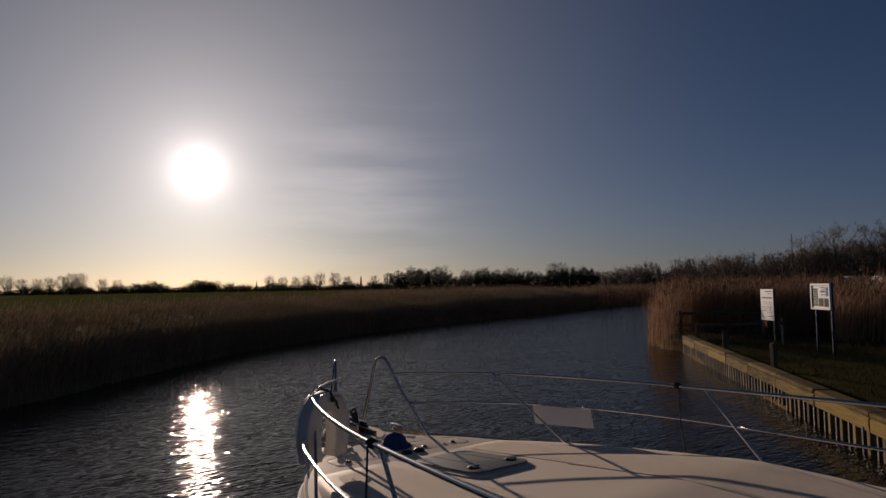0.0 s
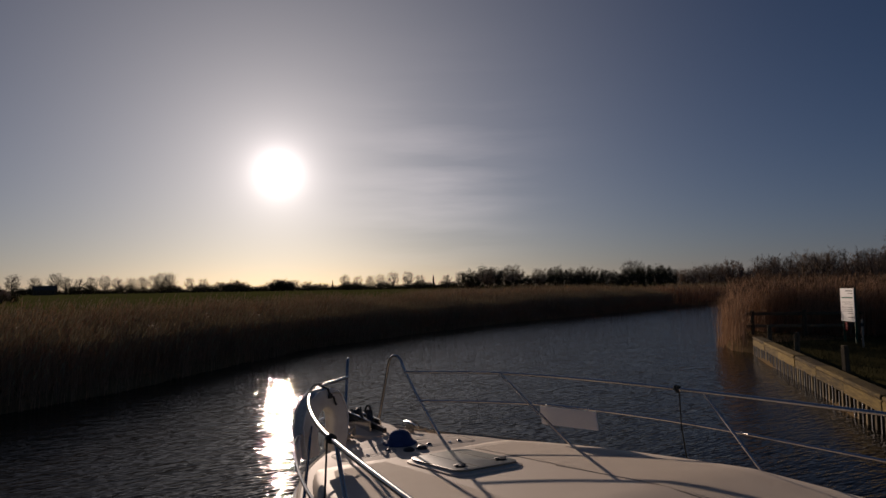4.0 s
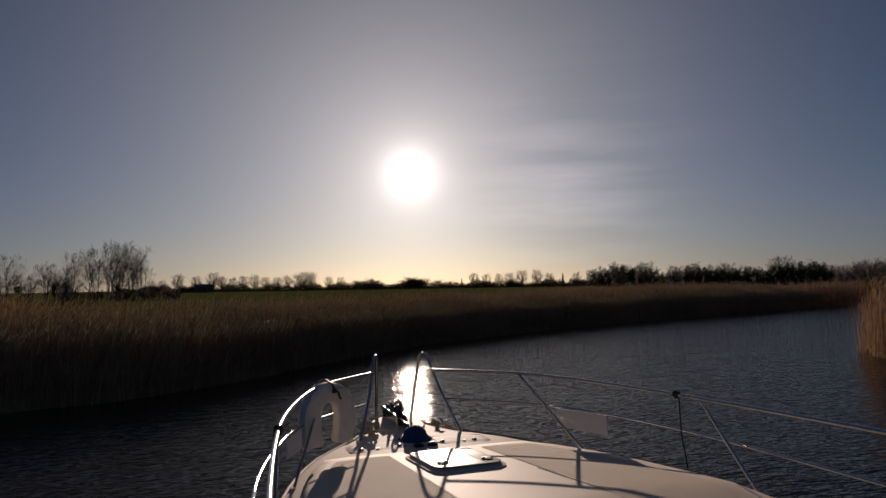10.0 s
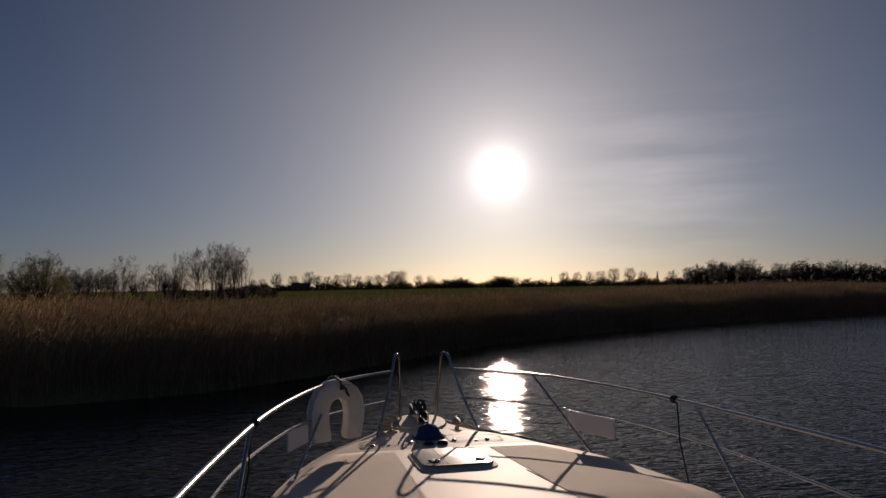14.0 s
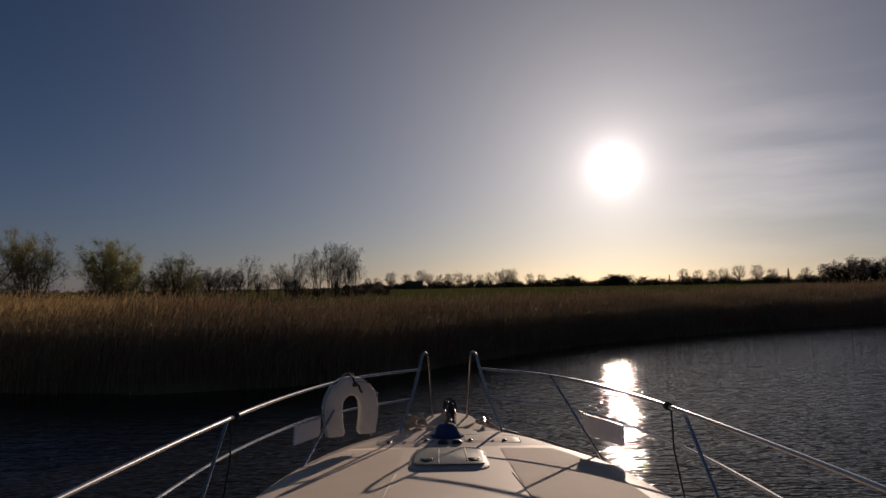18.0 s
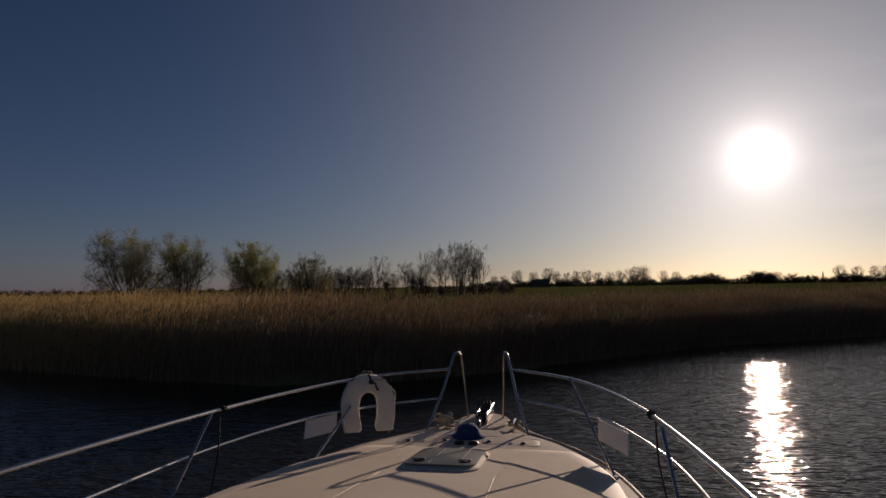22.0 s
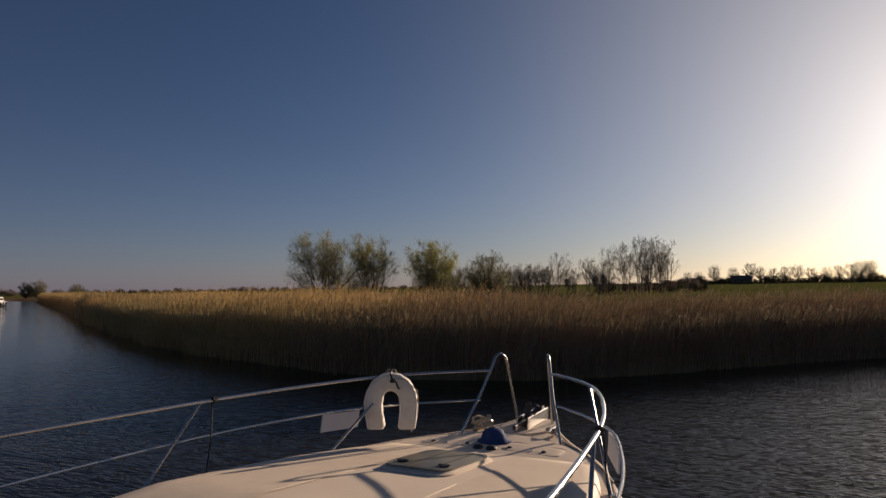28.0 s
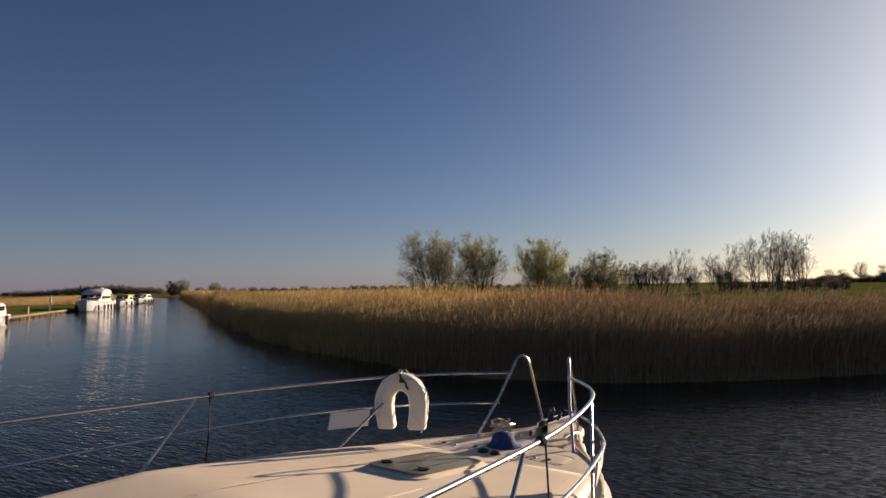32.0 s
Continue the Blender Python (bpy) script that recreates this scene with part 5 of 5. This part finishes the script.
def make_cruiser(m, length, beam, hull_z, roof_z, label, roof_mat, fenders, flybridge, aft=0.72):
    """A moored river cruiser, its bow to +x."""
    boat = thing("moored_cruiser", label, "boat", m, "moored river cruisers")
    L, B = length / 2, beam / 2
    rings = []
    for t in np.linspace(-1, 1, 21):
        b = B * (1 if t < 0.1 else math.sqrt(max(0.0, 1 - ((t - 0.1) / 0.93) ** 1.75)))
        b = max(b, 0.06)
        sheer = hull_z * (1 + 0.16 * max(0, t) ** 2)
        x = t * L
        side = [(x, b, sheer), (x, b + 0.03, sheer - 0.1), (x - 0.1 * max(0, t), b * 0.94, sheer * 0.5), (x - 0.35 * max(0, t), b * 0.82, 0.02), (x - 0.5 * max(0, t), b * 0.5, -0.3)]
        rings.append(side + [(p[0], -p[1], p[2]) for p in reversed(side)])
    part("hull", Shape().loft(rings), BOAT_WHITE, boat, "white hull", smooth=True)
    part("boot_stripe", Shape().loft([[(p[0] * 1.002, p[1] * 1.004, 0.02 + (0.12 if k else 0.0)) for p in [(r[3][0] + 0.05 * k, r[3][1] + 0.02 * k) for r in rings] + [(r[3][0] + 0.05 * k, -r[3][1] - 0.02 * k) for r in reversed(rings)]] for k in (0, 1)], caps=False), HULL_BLUE, boat, "dark blue waterline stripe")
    # cabin with raked screen
    c0, c1, w = -L * aft, L * 0.38, B * 0.84
    cab = []
    for x, z0, z1, k in ((c0, hull_z - 0.05, roof_z - 0.12, 1.0), (c0 + 0.3, hull_z - 0.05, roof_z, 1.0), (c1 - 1.0, hull_z - 0.05, roof_z, 1.0), (c1 - 0.75, hull_z - 0.05, roof_z - 0.1, 0.97), (c1, hull_z - 0.05, hull_z + 0.18, 0.8)):
        q = w * k
        cab.append([(x, q, z0), (x, q * 0.93, z1 - 0.1), (x, q * 0.82, z1), (x, 0, z1 + 0.05), (x, -q * 0.82, z1), (x, -q * 0.93, z1 - 0.1), (x, -q, z0)])
    cabin = part("cabin", Shape().loft(cab), BOAT_WHITE, boat, "white cabin", smooth=True)
    zc = (hull_z + roof_z) / 2 - 0.02
    n = 3 if length > 7 else 4
    for s in (-1, 1):
        for i in range(n):
            x0 = c0 + 0.4 + i * (c1 - 1.3 - c0 - 0.4) / n
            x1 = x0 + (c1 - 1.3 - c0 - 0.4) / n - 0.18
            y = w * 0.965 * s
            part("side_window", Shape().box(x0, y - 0.03, zc - 0.14, x1, y + 0.03, zc + 0.2, 0.02), DARK_GLASS, cabin, "dark side window")
    for y in (-0.62, 0.0, 0.62):
        part("windscreen", Shape().add([(c1 - 0.22, (y - 0.27) * w, hull_z + 0.40), (c1 - 0.22, (y + 0.27) * w, hull_z + 0.40), (c1 - 0.70, (y + 0.25) * w, roof_z - 0.14), (c1 - 0.70, (y - 0.25) * w, roof_z - 0.14),
                                       (c1 - 0.26, (y - 0.27) * w, hull_z + 0.36), (c1 - 0.26, (y + 0.27) * w, hull_z + 0.36), (c1 - 0.74, (y + 0.25) * w, roof_z - 0.18), (c1 - 0.74, (y - 0.25) * w, roof_z - 0.18)],
                                      [(0, 1, 2, 3), (7, 6, 5, 4), (0, 4, 5, 1), (1, 5, 6, 2), (2, 6, 7, 3), (3, 7, 4, 0)]), DARK_GLASS, cabin, "dark raked windscreen pane", m=pose(0.03, 0, 0.03))
    if roof_mat is not None:
        part("canopy", Shape().loft([[(c0 - 0.4 + q * 0.1, w * 0.98, roof_z - 0.02 + 0.17 * q), (c0 - 0.4 + q * 0.1, 0, roof_z + 0.05 + 0.19 * q), (c0 - 0.4 + q * 0.1, -w * 0.98, roof_z - 0.02 + 0.17 * q),
                                      (c1 - 0.7 - q * 0.1, -w * 0.98, roof_z - 0.02 + 0.17 * q), (c1 - 0.7 - q * 0.1, 0, roof_z + 0.05 + 0.19 * q), (c1 - 0.7 - q * 0.1, w * 0.98, roof_z - 0.02 + 0.17 * q)] for q in (0, 1)]), roof_mat, boat, "yellow canvas canopy")
    if flybridge:
        hood = []
        for x, z, k in ((c0 - 0.15, 0.02, 0.9), (c0, 0.46, 0.93), (c0 + 0.4, 0.60, 0.93), (c0 + 1.6, 0.66, 0.92), (c0 + 2.6, 0.60, 0.92), (c1 - 1.3, 0.36, 0.93), (c1 - 0.75, 0.14, 0.93), (c1 - 0.55, 0.02, 0.9)):
            q = w * k
            hood.append([(x, q * 1.05, roof_z - 0.08), (x, q * 1.05, roof_z + z * 0.55), (x, q * 0.98, roof_z + z * 0.86), (x, q * 0.84, roof_z + z), (x, -q * 0.84, roof_z + z), (x, -q * 0.98, roof_z + z * 0.86), (x, -q * 1.05, roof_z + z * 0.55), (x, -q * 1.05, roof_z - 0.08)])
        part("wheelhouse_hood", Shape().loft(hood), BOAT_WHITE, boat, "white rounded wheelhouse roof", smooth=True)
        part("roof_vent", Shape().box(c0 + 0.7, -0.5, roof_z + 0.68, c0 + 1.7, 0.5, roof_z + 0.82, 0.04), BOAT_WHITE, boat)
        for s in (-1, 1):
            part("quarter_window", Shape().loft([[(x, s * (w * 0.965 + o), z) for x, z in ((c1 - 1.25, zc - 0.16), (c1 - 0.62, zc - 0.16), (c1 - 0.86, zc + 0.26), (c1 - 1.25, zc + 0.26))] for o in (-0.03, 0.035)]), DARK_GLASS, cabin, "dark quarter window")
    strake = [(r[1][0], r[1][1] + 0.012, r[1][2] - 0.05) for r in rings]
    for s in (-1, 1):
        part("rubbing_strake", Shape().tube([(p[0], s * p[1], p[2]) for p in strake], 0.03, 5), STRAKE, boat, "grey rubber rubbing strake", smooth=True)
    for i in range(fenders):
        x = -L * 0.7 + i * 1.35 * L / max(1, fenders - 1)
        for s in (-1, 1):
            t = x / L
            b = B * (1 if t < 0.1 else math.sqrt(max(0.0, 1 - ((t - 0.1) / 0.93) ** 1.75)))
            f = part("fender", Shape().lathe([(0.03, 0.0), (0.12, 0.08), (0.13, 0.38), (0.12, 0.68), (0.03, 0.76)], 10, (x, s * (b + 0.14), 0.10)), RUBBER, boat, "black hanging fender", smooth=True)
            part("fender_cord", Shape().tube([(x, s * (b + 0.14), 0.84), (x, s * (b + 0.02), hull_z + 0.03)], 0.012, 4), DARK_ROPE, f)
    rail = [(L * t, s * 0 + B * 0.9 * math.sqrt(max(0.0, 1 - ((max(t, 0.1) - 0.1) / 0.93) ** 2.2)), hull_z * 1.1 + 0.45) for t, s in ((0.3, 1), (0.5, 1), (0.7, 1), (0.85, 1), (0.96, 1))]
    for s in (-1, 1):
        part("bow_rail", Shape().tube([(p[0], s * p[1], p[2]) for p in rail], 0.016, 6), STEEL, boat)
        for p in rail[::2]:
            part("stanchion", Shape().tube([(p[0], s * p[1], hull_z), (p[0], s * p[1], p[2])], 0.014, 5), STEEL, boat)
    return boat


def berth(s, off, swing=0.0):
    """A pose along the west quay, s metres from its near end, bow towards that end and swung in by some degrees."""
    p = W0 + WU * s + Vector((-WU.y, WU.x, 0)) * -off
    return Matrix.Translation(p) @ Matrix.Rotation(math.atan2(-WU.y, -WU.x) - radians(swing), 4, "Z")


make_cruiser(berth(51.5, 2.1, 5), 9.0, 3.1, 1.25, 2.25, "white motor cruiser with a rounded wheelhouse hood, moored at the quay", None, 5, True)
make_cruiser(berth(78, 1.8, 5), 6.8, 2.4, 0.85, 1.75, "small white cruiser with a yellow canvas canopy, moored at the quay", YELLOW, 3, False)
make_cruiser(berth(101, 2.0, 6), 8.6, 2.8, 0.95, 1.85, "low white cabin cruiser moored at the quay's end", None, 4, False)
make_cruiser(berth(9.5, 1.7), 8.5, 2.8, 0.9, 1.8, "white river cruiser with a square cabin, moored at the quay", None, 3, False, 0.97)
for az, dist, turn in ((67.4, 70, 20), (70.3, 74, -35)):
    make_cruiser(Matrix.Translation(out(az, dist, 0.75)) @ pose(0, 0, 0, 0, 0, turn), 6.5, 2.3, 1.0, 2.1, "small white cabin cruiser laid up behind the reeds", None, 0, False)
for s in (8, 14, 20, 26, 33, 41):
    make_mooring_post(W0 + WU * s + Vector((WU.y, -WU.x, 0)) * -0.7 + Vector((0, 0, 0.35)), 0.75, 0.08, "mooring posts on the west quay", "pale squared mooring post on the grass beside the quay", PALE_POST)


def make_white_post(p):
    post = thing("marker_board", "tall white marker board on the quay", "sign", Matrix.Translation(p), "white marker boards")
    part("post", Shape().box(-0.05, -0.05, -0.2, 0.05, 0.05, 1.2, 0.01), OLD_POST, post)
    part("plate", Shape().box(-0.2, -0.04, 0.85, 0.2, 0.06, 1.7, 0.01), SIGN_WHITE, post)


for s in (44, 86):
    make_white_post(W0 + WU * s + Vector((WU.y, -WU.x, 0)) * -1.2 + Vector((0, 0, 0.4)))


# ---- pale seed heads among the reeds ----
def seed_heads():
    rng = np.random.default_rng(21)
    n = 84
    x = np.concatenate([rng.normal(2.5, 3.2, n // 2), rng.uniform(-20, 14, n - n // 2)])
    y = far_bank(x) + rng.uniform(0.4, 2.6, n)
    c = np.stack([x, y, land_height(x, y) + rng.uniform(0.85, 1.35, n)], 1)
    quads = [leaf_quads(c, 0.024, rng, 0.03) for k in range(7)]
    stem = np.stack([x, y, np.maximum(land_height(x, y), 0)], 1)
    side = np.tile(np.array([[0.005, 0.0, 0.0]]), (n, 1))
    me = quad_mesh("seed_heads", np.concatenate(quads + [ribbon(stem, c, side, side)]), (FLUFF, REED), np.concatenate([np.zeros(7 * n), np.ones(n)]))
    tagged(new("seed_heads", me), "pale fluffy seed heads among the reeds", "reeds", kind="stuff")


FLUFF = material("seed_fluff", (0.34, 0.29, 0.22), (0.55, 0.50, 0.42), 0.95, 3.0, bump=0.0, per_island=0.4, translucent=0.45, spec=0.05)
seed_heads()


# ---- a farmhouse on the far hedge line ----
def make_farmhouse():
    p = out(-1.6, 395)
    z = float(land_height(np.array([p.x]), np.array([p.y]))[0])
    house = thing("farmhouse", "small dark farmhouse with a pitched roof among far trees", "house", Matrix.Translation((p.x, p.y, z)) @ pose(0, 0, 0, 0, 0, 8))
    wall = part("wall", Shape().box(-5, -3, -0.3, 5, 3, 2.7, 0.03), OLD_POST, house, "dark brick wall")
    part("roof", Shape().loft([[(x, -3.4, 2.6), (x, 0, 4.9), (x, 3.4, 2.6), (x, 3.3, 2.45), (x, 0, 4.7), (x, -3.3, 2.45)] for x in (-5.3, 5.3)]), BARK, house, "dark pitched roof")
    part("chimney", Shape().box(2.6, -0.4, 4.2, 3.3, 0.4, 5.8, 0.03), OLD_POST, house)
    for x in (-3.2, 0.0, 3.2):
        part("window", Shape().box(x - 0.5, -3.06, 0.9, x + 0.5, -2.95, 2.0, 0.02), DARK_GLASS, wall)


make_farmhouse()
